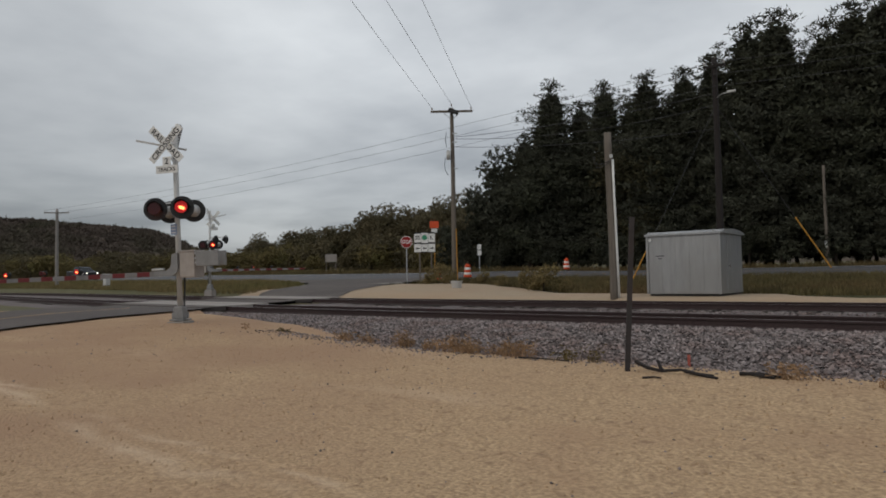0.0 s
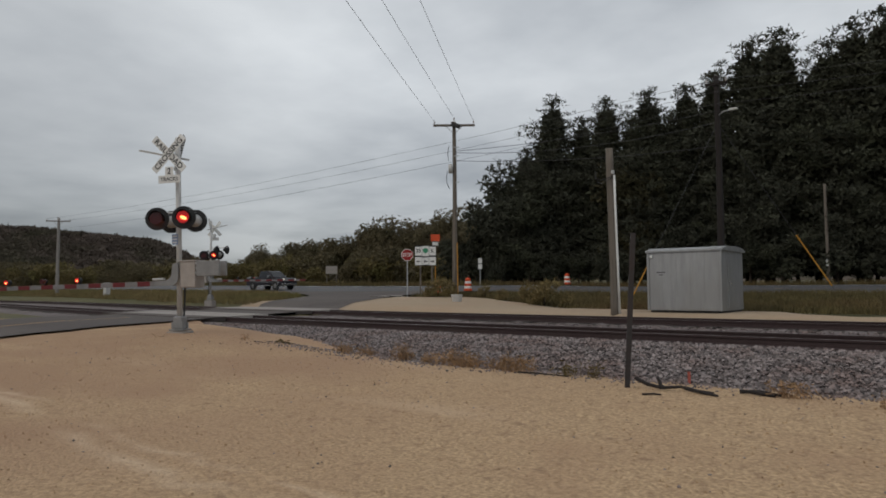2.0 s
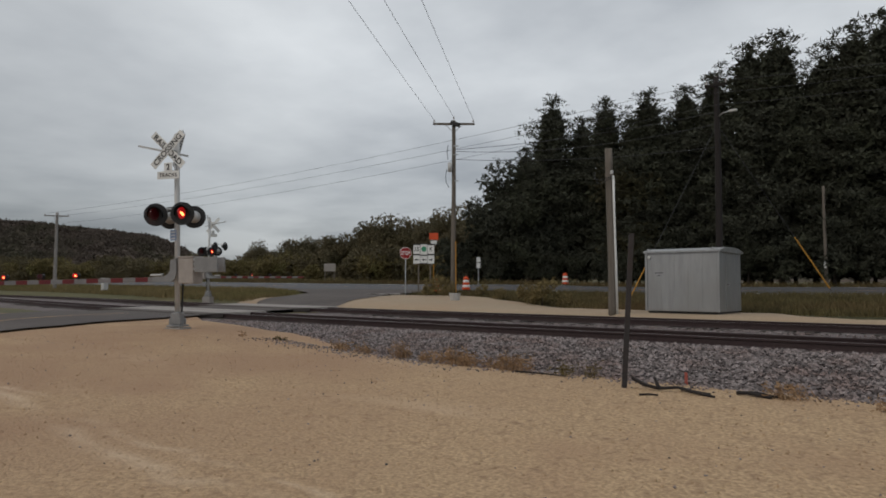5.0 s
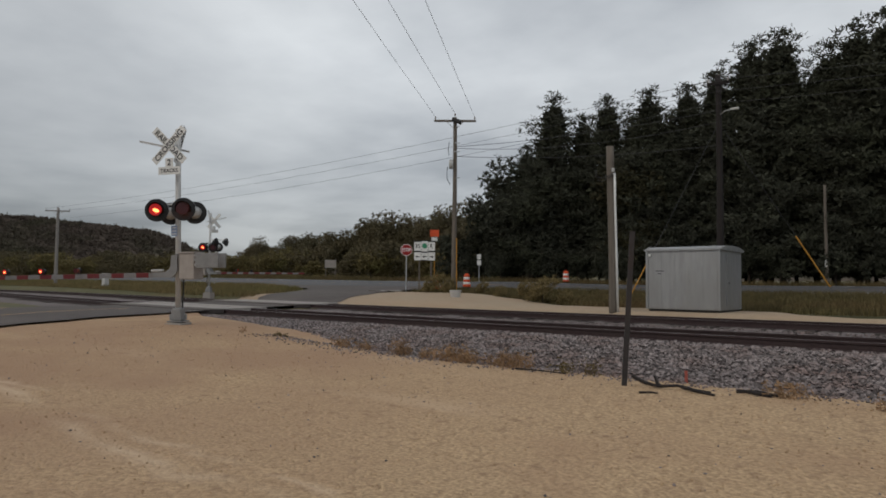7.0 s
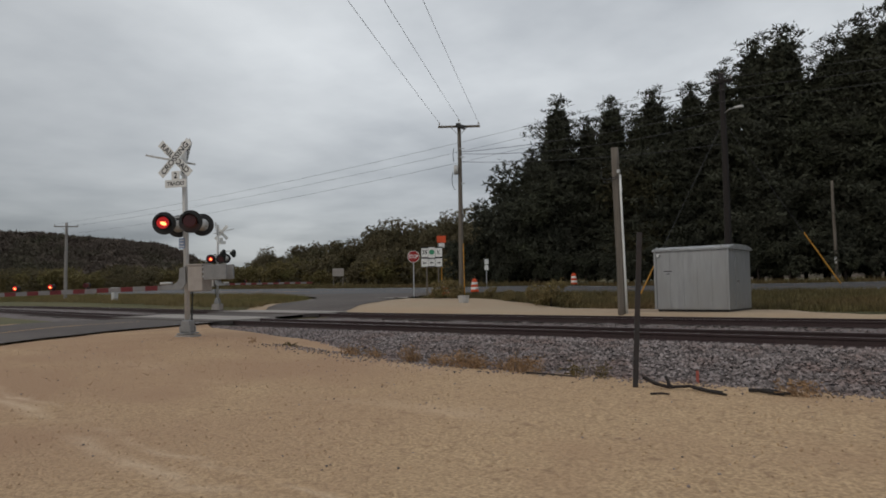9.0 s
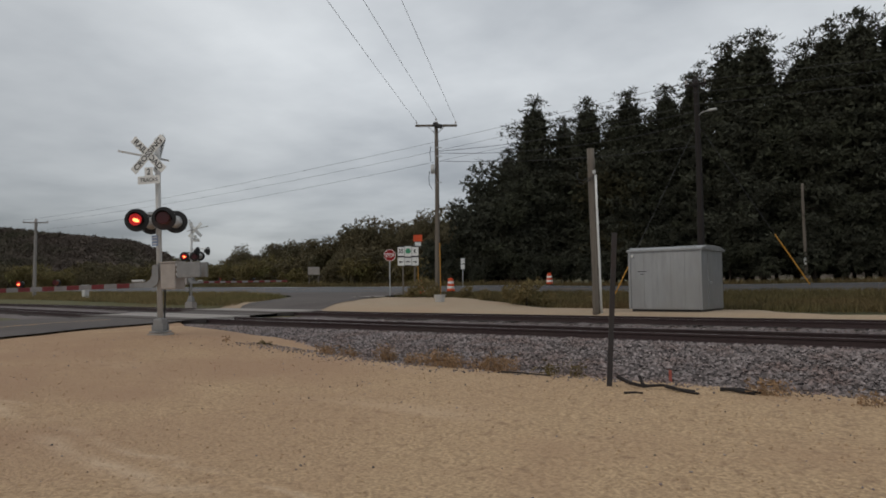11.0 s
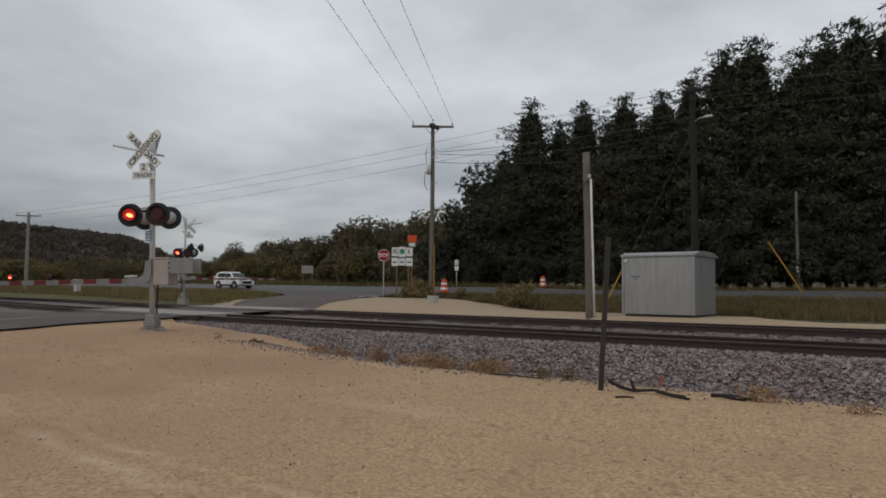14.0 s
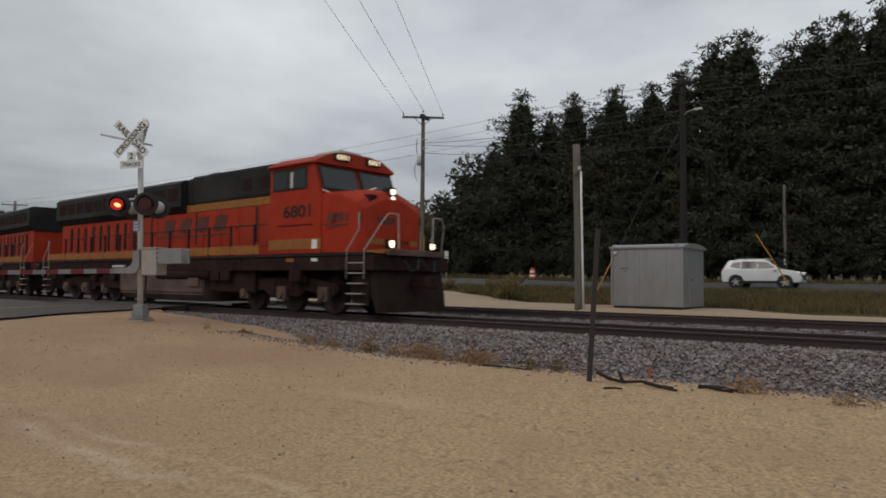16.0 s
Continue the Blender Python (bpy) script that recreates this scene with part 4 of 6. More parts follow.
    arm = None
    for k in range(n):
        bm = bmesh.new()
        x0 = -0.50 - 0.37 * k
        hgt = 0.125 - 0.03 * k / n
        box(bm, x0 - 0.185, 0.03, 1.215, 0.368, 0.045, hgt, 0.006)
        ob = part("arm_segment", bm, M["arm_red"] if k % 2 == 1 else M["arm_white"], s, "red reflective arm segment" if k % 2 == 1 else "white reflective arm segment")
    for x, lit, cyc in ((-3.0, True, True), (-4.1, False, True), (-5.25, True, False)) if not far else ((-1.9, True, True), (-2.9, False, True), (-4.2, True, False)):
        bm = bmesh.new()
        box(bm, x, 0.03, 1.305, 0.05, 0.05, 0.07, 0.008)
        rod(bm, (x, 0.06, 1.37), (x, 0.0, 1.37), 0.072, 0.072, 14)
        lamp = part("gate_lamp", bm, M["black"], s, "small round gate arm lamp")
        lamp_rotor(s, Matrix.Translation((x, -0.075, 1.37)), 0.066, lit, cyc, "gate_flash_stand_in")
    bm = bmesh.new()
    box(bm, -0.62, 0.03, 1.33, 0.34, 0.10, 0.06, 0.02)
    part("arm_junction_box", bm, M["paint_grey"], s)
    bm = bmesh.new()
    box(bm, -0.06, -0.085, 2.34, 0.17, 0.012, 0.27, 0.003)
    p = part("notice_plate", bm, M["blue"], s, "small blue emergency notice plate")
    bm = bmesh.new()
    for k in range(3):
        box(bm, -0.06, -0.094, 2.42 - 0.08 * k, 0.12, 0.003, 0.025)
    part("notice_lines", bm, M["white"], p)
    if far:
        for x, y in ((-0.50, 0.12), (-1.05, -0.12)):
            bm = bmesh.new()
            rod(bm, (x - 0.02, y, 3.15), (x + 0.02, y, 3.15), 0.26, 0.26, 24)
            rod(bm, (x + 0.02, y, 3.15), (x + 0.22, y, 3.15), 0.15, 0.10, 14)
            part("side_light", bm, M["black"], s, "black side-facing flasher")
        bm = bmesh.new()
        rod(bm, (0, 0, 3.3), (-1.15, 0, 3.3), 0.03, 0.03, 8)
        part("side_light_arm", bm, M["galv"], s)
    bm = bmesh.new()
    tube(bm, [(0.06, 0.09, 0.3), (0.08, 0.10, 0.8), (0.10, 0.09, 1.12)], 0.022)
    part("cable_conduit", bm, M["black"], s)
    return s


build_signal(Matrix.Translation((-16.83, 9.85, ground_z(-16.83, 9.85) + 0.06)) @ Matrix.Rotation(radians(1.5), 4, Vector((0.163, -0.094, 0))) @ pose(0, 0, 0, 0, 0, 26.6), "galvanised crossing signal mast with crossbuck, red flashers and lowered striped gate", 9.6)
build_signal(pose(-39.6, 25.2, 0.36, 0, 0, 206.6), "far crossing signal mast with lowered red and white gate arm", 6.0, far=True)


# ---- signal case ----
def build_case():
    s = thing("signal_case", pose(-9.85, 27.42, 0.03, 0, 0, 0), "weathered aluminium railway signal house on the sandy strip", "signal house")
    W, D, Hh = 2.72, 2.60, 2.22
    bm = bmesh.new()
    box(bm, 0, 0, Hh / 2 + 0.08, W, D, Hh, 0.015)
    part("body", bm, M["alu"], s, "dull aluminium sheet walls")
    bm = bmesh.new()
    box(bm, 0, 0, 0.05, W - 0.10, D - 0.1, 0.10, 0.01)
    part("skid_base", bm, M["black"], s)
    # pressed wall panels with standing seams
    for k in range(5):
        x0 = -W / 2 + 0.06 + k * (W - 0.12) / 5
        bm = bmesh.new()
        box(bm, x0 + (W - 0.12) / 10, -D / 2 - 0.006, Hh / 2 + 0.08, (W - 0.12) / 5 - 0.003, 0.012, Hh - 0.10, 0.004)
        part("wall_panel", bm, M["alu"], s)
    for x in (-W / 2, W / 2):
        bm = bmesh.new()
        box(bm, x, -D / 2, Hh / 2 + 0.08, 0.09, 0.09, Hh, 0.012)
        part("corner_post", bm, M["alu"], s)
    bm = bmesh.new()
    e = 0.09
    prism(bm, [(-D / 2 - e, Hh + 0.06), (D / 2 + e, Hh + 0.06), (D / 2 + e, Hh + 0.12), (D * 0.30, Hh + 0.235), (0.0, Hh + 0.26), (-D * 0.30, Hh + 0.235), (-D / 2 - e, Hh + 0.12)], -W / 2 - e, W / 2 + e, m=pose(0, 0, 0, 0, 0, -90) @ Matrix.Diagonal((-1, 1, 1, 1)))
    bmesh.ops.recalc_face_normals(bm, faces=bm.faces)
    part("roof", bm, M["alu"], s, "shallow curved aluminium roof with overhang")
    bm = bmesh.new()
    box(bm, W / 2 + 0.015, -0.05, Hh / 2 + 0.05, 0.035, 0.98, Hh - 0.28, 0.01)
    d = part("door", bm, M["alu"], s, "plain metal side door")
    bm = bmesh.new()
    rod(bm, (W / 2 + 0.03, -0.42, 1.10), (W / 2 + 0.09, -0.42, 1.10), 0.03, 0.03, 10)
    box(bm, W / 2 + 0.09, -0.42, 1.06, 0.02, 0.03, 0.16, 0.005)
    part("door_handle", bm, M["chrome"], d)
    for z in (0.5, 1.8):
        bm = bmesh.new()
        rod(bm, (W / 2 + 0.02, 0.45, z - 0.07), (W / 2 + 0.02, 0.45, z + 0.07), 0.018, 0.018, 8)
        part("hinge", bm, M["galv"], d)
    bm = bmesh.new()
    box(bm, -W / 2 + 0.14, -D / 2 - 0.06, Hh - 0.10, 0.10, 0.08, 0.10, 0.012)
    part("status_lamp", bm, M["white"], s, "small white status lamp under the eave")
    bm = bmesh.new()
    for k, w in enumerate((0.34, 0.14)):
        box(bm, -0.86, -D / 2 - 0.0145, 1.52 - 0.10 * k, w, 0.003, 0.03)
    part("stencil_bars", bm, M["black"], s, "faded unreadable stencil lines")
    bm = bmesh.new()
    for x in (-1.3, 1.15):
        rod(bm, (x, -D / 2 + 0.05, Hh + 0.12), (x, -D / 2 + 0.05, Hh + 0.22), 0.05, 0.05, 10)
    part("lifting_eyes", bm, M["galv"], s)
    return s


build_case()


# ---- poles and wires ----
def sag_wire(name, p, q, sag, r=0.011, label="thin dark overhead wire", mat_=None):
    p, q = Vector(p), Vector(q)
    bm = bmesh.new()
    tube(bm, [p.lerp(q, k / 24) - Vector((0, 0, sag * 4 * (k / 24) * (1 - k / 24))) for k in range(25)], r, 5)
    return tagged(bm_ob(name, bm, mat_ or M["wire"]), label, "wire", "overhead wires")


def pole_shaft(ob, h, r0, r1, material, lean=(0, 0)):
    """One tapered, slightly crooked timber shaft."""
    bm = bmesh.new()
    rings, n, seg = [], 10, 16
    for k in range(n + 1):
        q = k / n
        r = r0 + (r1 - r0) * q
        cx, cy, z = lean[0] * q + 0.02 * math.sin(q * 5 + h), lean[1] * q, -0.3 + (h + 0.3) * q
        rings.append([bm.verts.new((cx + r * math.cos(2 * math.pi * i / seg), cy + r * math.sin(2 * math.pi * i / seg), z)) for i in range(seg)])
    for A, B in zip(rings, rings[1:]):
        for i in range(seg):
            bm.faces.new((A[i], A[(i + 1) % seg], B[(i + 1) % seg], B[i]))
    for f in bm.faces:
        f.smooth = True
    bm.faces.new(rings[-1])
    bm.faces.new(rings[0][::-1])
    part("shaft", bm, material, ob)


def cross_arm(ob, z, half, rz, material, braces=True):
    bm = bmesh.new()
    m = pose(0, 0, z, 0, 0, rz)
    box(bm, 0, -0.15, 0, half * 2, 0.10, 0.13, 0.01, m=m)
    part("cross_arm", bm, material, ob)
    if braces:
        bm = bmesh.new()
        for sx in (-1, 1):
            rod(bm, m @ Vector((sx * 0.55, -0.21, -0.03)), m @ Vector((0, -0.17, -0.55)), 0.016, 0.016, 6)
        part("arm_brace", bm, material, ob)
    tops = []
    for x in (-half + 0.08, 0.0, half - 0.08):
        bm = bmesh.new()
        zz = 0.06 if x else 0.30
        y = -0.15 if x else 0.0
        rod(bm, m @ Vector((x, y, zz)), m @ Vector((x, y, zz + 0.10)), 0.016, 0.016, 6)
        rod(bm, m @ Vector((x, y, zz + 0.08)), m @ Vector((x, y, zz + 0.20)), 0.055, 0.035, 10)
        part("insulator", bm, M["tan"], ob, "small glazed pin insulator")
        tops.append(ob.matrix_basis @ m @ Vector((x, y, zz + 0.19)))
    return tops


def gz(x, y):
    return pose(x, y, ground_z(x, y))


RIGHT_SPAN = [(-3.11, 34.91, 10.82), (-3.13, 34.93, 10.32), (-3.15, 34.95, 9.75)]


def build_poles():
    # the tall pole at the junction corner
    a = thing("utility_pole", gz(-26.8, 33.8), "weathered brown utility pole with crossarm and transformer can", "utility pole", "utility poles")
    pole_shaft(a, 10.75, 0.16, 0.11, M["wood"])
    ta = cross_arm(a, 10.50, 1.28, 39, M["wood"])
    bm = bmesh.new()
    box(bm, -0.32, -0.34, 9.05, 0.62, 0.22, 0.26, 0.05, m=pose(0, 0, 0, 0, 22, 20) @ pose(-3.4, 0, 0.72))
    part("cutout_switch", bm, M["black"], a, "dark cutout switch on the pole")
    bm = bmesh.new()
    rod(bm, (-0.08, -0.26, 7.55), (-0.08, -0.26, 8.05), 0.14, 0.14, 16)
    rod(bm, (-0.08, -0.26, 8.05), (-0.08, -0.26, 8.11), 0.14, 0.08, 16)
    part("transformer", bm, M["paint_grey"], a, "small grey transformer can", smooth=True)
    bm = bmesh.new()
    tube(bm, [(-0.2, -0.28, 9.2), (-0.28, -0.3, 8.8), (-0.2, -0.3, 8.3)], 0.018)
    tube(bm, [(-0.36, -0.24, 7.7), (-0.38, -0.3, 7.3), (-0.34, -0.3, 6.9), (-0.2, -0.2, 6.6)], 0.018)
    part("jumper_cable", bm, M["black"], a)
    bm = bmesh.new()
    for z in (9.15, 8.62, 7.0):
        box(bm, 0.14, -0.10, z, 0.34, 0.06, 0.06, 0.01, m=pose(0, 0, 0, 0, 0, 39))
    part("wire_bracket", bm, M["galv"], a)
    bm = bmesh.new()
    rod(bm, (0.3, -0.1, 0.0), (0.26, -0.1, 3.3), 0.03, 0.03, 8)
    part("guy_guard", bm, M["yellow"], a, "yellow plastic cable guard")
    # grey cut-off pole with a white riser pipe
    b = thing("service_pole", gz(-12.23, 25.3), "grey cut-off timber pole with white riser pipe", "utility pole", "utility poles")
    pole_shaft(b, 6.42, 0.17, 0.14, M["wood"], (-0.10, 0.0))
    bm = bmesh.new()
    tube(bm, [(0.21, -0.04, 0.0), (0.17, -0.05, 2.0), (0.12, -0.06, 4.2), (0.10, -0.06, 5.35)], 0.045, 10)
    part("riser_pipe", bm, M["white"], b, "white plastic riser pipe", smooth=True)
    bm = bmesh.new()
    tube(bm, [(0.08, -0.16, 5.3), (-0.3, -0.3, 5.15), (-0.62, -0.2, 5.25), (-0.66, -0.1, 5.55)], 0.016)
    tube(bm, [(0.08, -0.16, 5.25), (-0.28, -0.34, 5.02), (-0.55, -0.2, 5.12)], 0.016)
    part("drip_loop", bm, M["black"], b)
    bm = bmesh.new()
    box(bm, 0.10, -0.18, 5.45, 0.10, 0.10, 0.14, 0.02)
    part("weatherhead", bm, M["paint_grey"], b)
    # dark tall pole by the highway
    c = thing("utility_pole", gz(-11.9, 36.8), "dark creosoted utility pole in front of the pines", "utility pole", "utility poles")
    pole_shaft(c, 11.45, 0.19, 0.13, M["wood_dark"])
    tc = cross_arm(c, 11.0, 0.55, 10, M["wood_dark"])
    bm = bmesh.new()
    tube(bm, [(0, 0, 9.35), (0.35, -0.2, 9.5), (0.75, -0.35, 9.52)], 0.03)
    part("lamp_arm", bm, M["galv"], c)
    bm = bmesh.new()
    box(bm, 0.92, -0.4, 9.50, 0.42, 0.18, 0.12, 0.04)
    part("lamp_head", bm, M["paint_grey"], c, "small grey street lamp head")
    # low thin pole beyond the highway
    d = thing("utility_pole", gz(-10.3, 53.6), "thin low timber pole beyond the highway", "utility pole", "utility poles")
    pole_shaft(d, 6.9, 0.11, 0.09, M["wood"])
    bm = bmesh.new()
    box(bm, 0, -0.12, 1.55, 0.16, 0.03, 0.5, 0.01)
    part("pole_tag", bm, M["white"], d, "white reflective tag")
    # far pole by the field
    e = thing("utility_pole", gz(-87.0, 35.3), "distant utility pole with a crossarm over the field", "utility pole", "utility poles")
    pole_shaft(e, 8.95, 0.20, 0.15, M["pole_pale"])
    te = cross_arm(e, 8.55, 1.30, 55, M["pole_pale"])
    # wires: dark pole to far pole, corner pole to dark pole, corner pole back over the lot
    for i in range(3):
        w = c.matrix_basis @ Vector((0.02, -0.2, 11.2 - 0.62 * i))
        sag_wire("overhead_wire", w, te[i] - Vector((0, 0, 0.5 * i)), 0.7, 0.009)
        sag_wire("overhead_wire", w, w + (Vector(RIGHT_SPAN[i]) - w) * 4.0, 0.4, 0.010)
    A, C = Vector((-26.8, 33.8, 0)), Vector((-11.9, 36.8, 0))
    for za, zc, sg in ((9.4, 9.6, 0.25), (9.3, 9.0, 0.5), (8.8, 7.8, 0.3)):
        sag_wire("overhead_wire", A + Vector((0.2, -0.1, za)), C + Vector((-0.1, -0.15, zc + 0.4)), sg, 0.014)
    for i in range(3):
        q = Vector(((-18.11, 16.83, 11.35), (-17.13, 17.63, 11.35), (-16.10, 18.47, 11.35))[i])
        sag_wire("overhead_wire", ta[i], ta[i] + (q - ta[i]) * 3.0, 0.3, 0.009)
    # guys with yellow guards
    top = C + Vector((0, 0, 9.4))
    for gx, gy in ((-7.16, 39.4), (-15.36, 33.34)):
        base = Vector((gx, gy, ground_z(gx, gy)))
        g = thing("guy_wire", Matrix(), "steel guy wire with a yellow guard sleeve", "guy wire", "guy wires")
        bm = bmesh.new()
        tube(bm, [base, top], 0.012, 5)
        part("strand", bm, M["wire"], g)
        bm = bmesh.new()
        d0 = (top - base).normalized()
        rod(bm, base + d0 * 0.5, base + d0 * (3.5 if gx > -10 else 2.6), 0.034, 0.034, 8)
        part("guard", bm, M["yellow"], g, "yellow plastic guard sleeve")


build_poles()


# ---- road signs and barrels ----
def sign_post(ob, h, material=None, x=0.0, w=0.07):
    bm = bmesh.new()
    box(bm, x, 0.03, h / 2 - 0.15, w, 0.06, h + 0.3, 0.006)
    part("post", bm, material or M["galv"], ob)


def plate(ob, name, cx, cz, w, h, material, label="", border=None, y=-0.01):
    bm = bmesh.new()
    box(bm, cx, y, cz, w, 0.012, h, 0.004)
    p = part(name, bm, material, ob, label)
    if border:
        bm = bmesh.new()
        t = 0.02
        for bx, bz, bw, bh in ((0, h / 2 - t, w - t, t * 0.7), (0, -h / 2 + t, w - t, t * 0.7), (w / 2 - t, 0, t * 0.7, h - t), (-w / 2 + t, 0, t * 0.7, h - t)):
            box(bm, cx + bx, y - 0.009, cz + bz, bw, 0.003, bh)
        part("border", bm, border, p)
    return p


def arrow(p, cx, cz, w, sign, y=-0.02):
    bm = bmesh.new()
    k = sign * w / 2
    prism(bm, [(cx - k, cz - 0.03), (cx + k * 0.2, cz - 0.03), (cx + k * 0.2, cz - 0.09), (cx + k, cz), (cx + k * 0.2, cz + 0.09), (cx + k * 0.2, cz + 0.03), (cx - k, cz + 0.03)], y - 0.002, y + 0.002)
    part("arrow", bm, M["black"], p)


def build_signs():
    face = 40
    s = thing("stop_sign", pose(-31.9, 35.1, ground_z(-31.9, 35.1), 0, 0, face), "red octagonal stop sign on a steel post", "stop sign")
    sign_post(s, 2.55)
    bm = bmesh.new()
    rod(bm, (0, -0.004, 2.72), (0, -0.016, 2.72), 0.42, 0.42, 8)
    bm.transform(Matrix.Translation((0, 0, 2.72)) @ pose(0, 0, 0, 0, 22.5, 0) @ Matrix.Translation((0, 0, -2.72)))
    p = part("sign_face", bm, M["white"], s, "white-bordered octagon")
    bm = bmesh.new()
    rod(bm, (0, -0.016, 2.72), (0, -0.022, 2.72), 0.385, 0.385, 8)
    bm.transform(Matrix.Translation((0, 0, 2.72)) @ pose(0, 0, 0, 0, 22.5, 0) @ Matrix.Translation((0, 0, -2.72)))
    part("red_field", bm, M["red"], p)
    letters("STOP", 0.26, M["white"], p, Matrix.Translation((0, -0.026, 2.72)), width=0.6)
    g = thing("route_sign", pose(-29.6, 34.3, ground_z(-29.6, 34.3), 0, 0, face), "white route marker assembly with arrows on two posts", "route sign")
    for x in (-0.33, 0.42):
        sign_post(g, 2.4, M["wood"], x, 0.09)
    bm = bmesh.new()
    box(bm, 0, 0.012, 2.62, 1.36, 0.02, 1.30, 0.004)
    part("backing_board", bm, M["black"], g)
    for i, (x, txt) in enumerate(((-0.45, "35"), (0.0, ""), (0.45, "K"))):
        p = plate(g, "marker_plate", x, 2.90, 0.43, 0.56 if i != 1 else 0.66, M["white"], "white route marker plate", y=-0.004)
        if txt:
            letters(txt, 0.26, M["black"], p, Matrix.Translation((x, -0.014, 2.92)), width=0.30 if i == 0 else 0.17)
        else:
            bm = bmesh.new()
            rod(bm, (x, -0.011, 2.93), (x, -0.014, 2.93), 0.17, 0.17, 20)
            part("emblem", bm, M["green"], p, "round green wheel emblem")
        q = plate(g, "arrow_plate", x, 2.26, 0.43, 0.52 if i != 1 else 0.46, M["white"], "white arrow plate", y=-0.004)
        arrow(q, x, 2.24, 0.26, -1 if i < 2 else 1, y=-0.014)
    r = thing("road_work_sign", pose(-29.7, 35.4, ground_z(-29.7, 35.4), 0, 0, face), "red-orange warning sign with white plate on a post", "road sign")
    sign_post(r, 3.5, M["yellow"], 0, 0.07)
    bm = bmesh.new()
    box(bm, 0, -0.01, 3.76, 0.58, 0.012, 0.44, 0.004)
    part("sign_face", bm, M["orange"], r, "red-orange rectangular panel")
    plate(r, "distance_plate", 0, 3.37, 0.42, 0.28, M["white"], "small white plate", M["black"])
    k = thing("small_sign", pose(-39.2, 53.2, ground_z(-39.2, 53.2), 0, 0, face), "two small white plates on a thin post", "road sign")
    sign_post(k, 2.4)
    plate(k, "plate", 0, 2.3, 0.40, 0.5, M["white"], "", M["black"])
    plate(k, "plate", 0, 1.75, 0.40, 0.48, M["white"], "", M["black"])
    b = thing("notice_board", pose(-64.0, 57.0, ground_z(-64.0, 57.0), 0, 0, 52), "plain pale sign board on two posts beyond the highway", "sign board")
    for x in (-0.55, 0.55):
        sign_post(b, 1.9, M["wood"], x, 0.1)
    plate(b, "board", 0, 1.85, 1.35, 0.92, M["tan"], "blank weathered pale panel")


def build_barrel():
    s = thing("traffic_barrel", Matrix(), "orange and white striped traffic barrel", "traffic barrel", "traffic barrels")
    bm = bmesh.new()
    rod(bm, (0, 0, 0), (0, 0, 0.09), 0.36, 0.33, 18)
    part("rubber_base", bm, M["rubber"], s)
    z, r = 0.09, 0.29
    for k in range(5):
        bm = bmesh.new()
        rod(bm, (0, 0, z), (0, 0, z + 0.175), r, r - 0.012, 18)
        part("band", bm, M["orange"] if k % 2 == 0 else M["white"], s, smooth=True)
        z, r = z + 0.175, r - 0.022
    bm = bmesh.new()
    box(bm, 0, 0, z + 0.04, 0.22, 0.05, 0.08, 0.02)
    part("handle", bm, M["orange"], s)
    spots = [(-29.6, 52.4), (-30.7, 40.2), (-29.9, 35.9)]
    s.matrix_basis = gz(*spots[0])
    for x, y in spots[1:]:
        copy_thing(s, gz(x, y))
    return s


build_signs()
build_barrel()


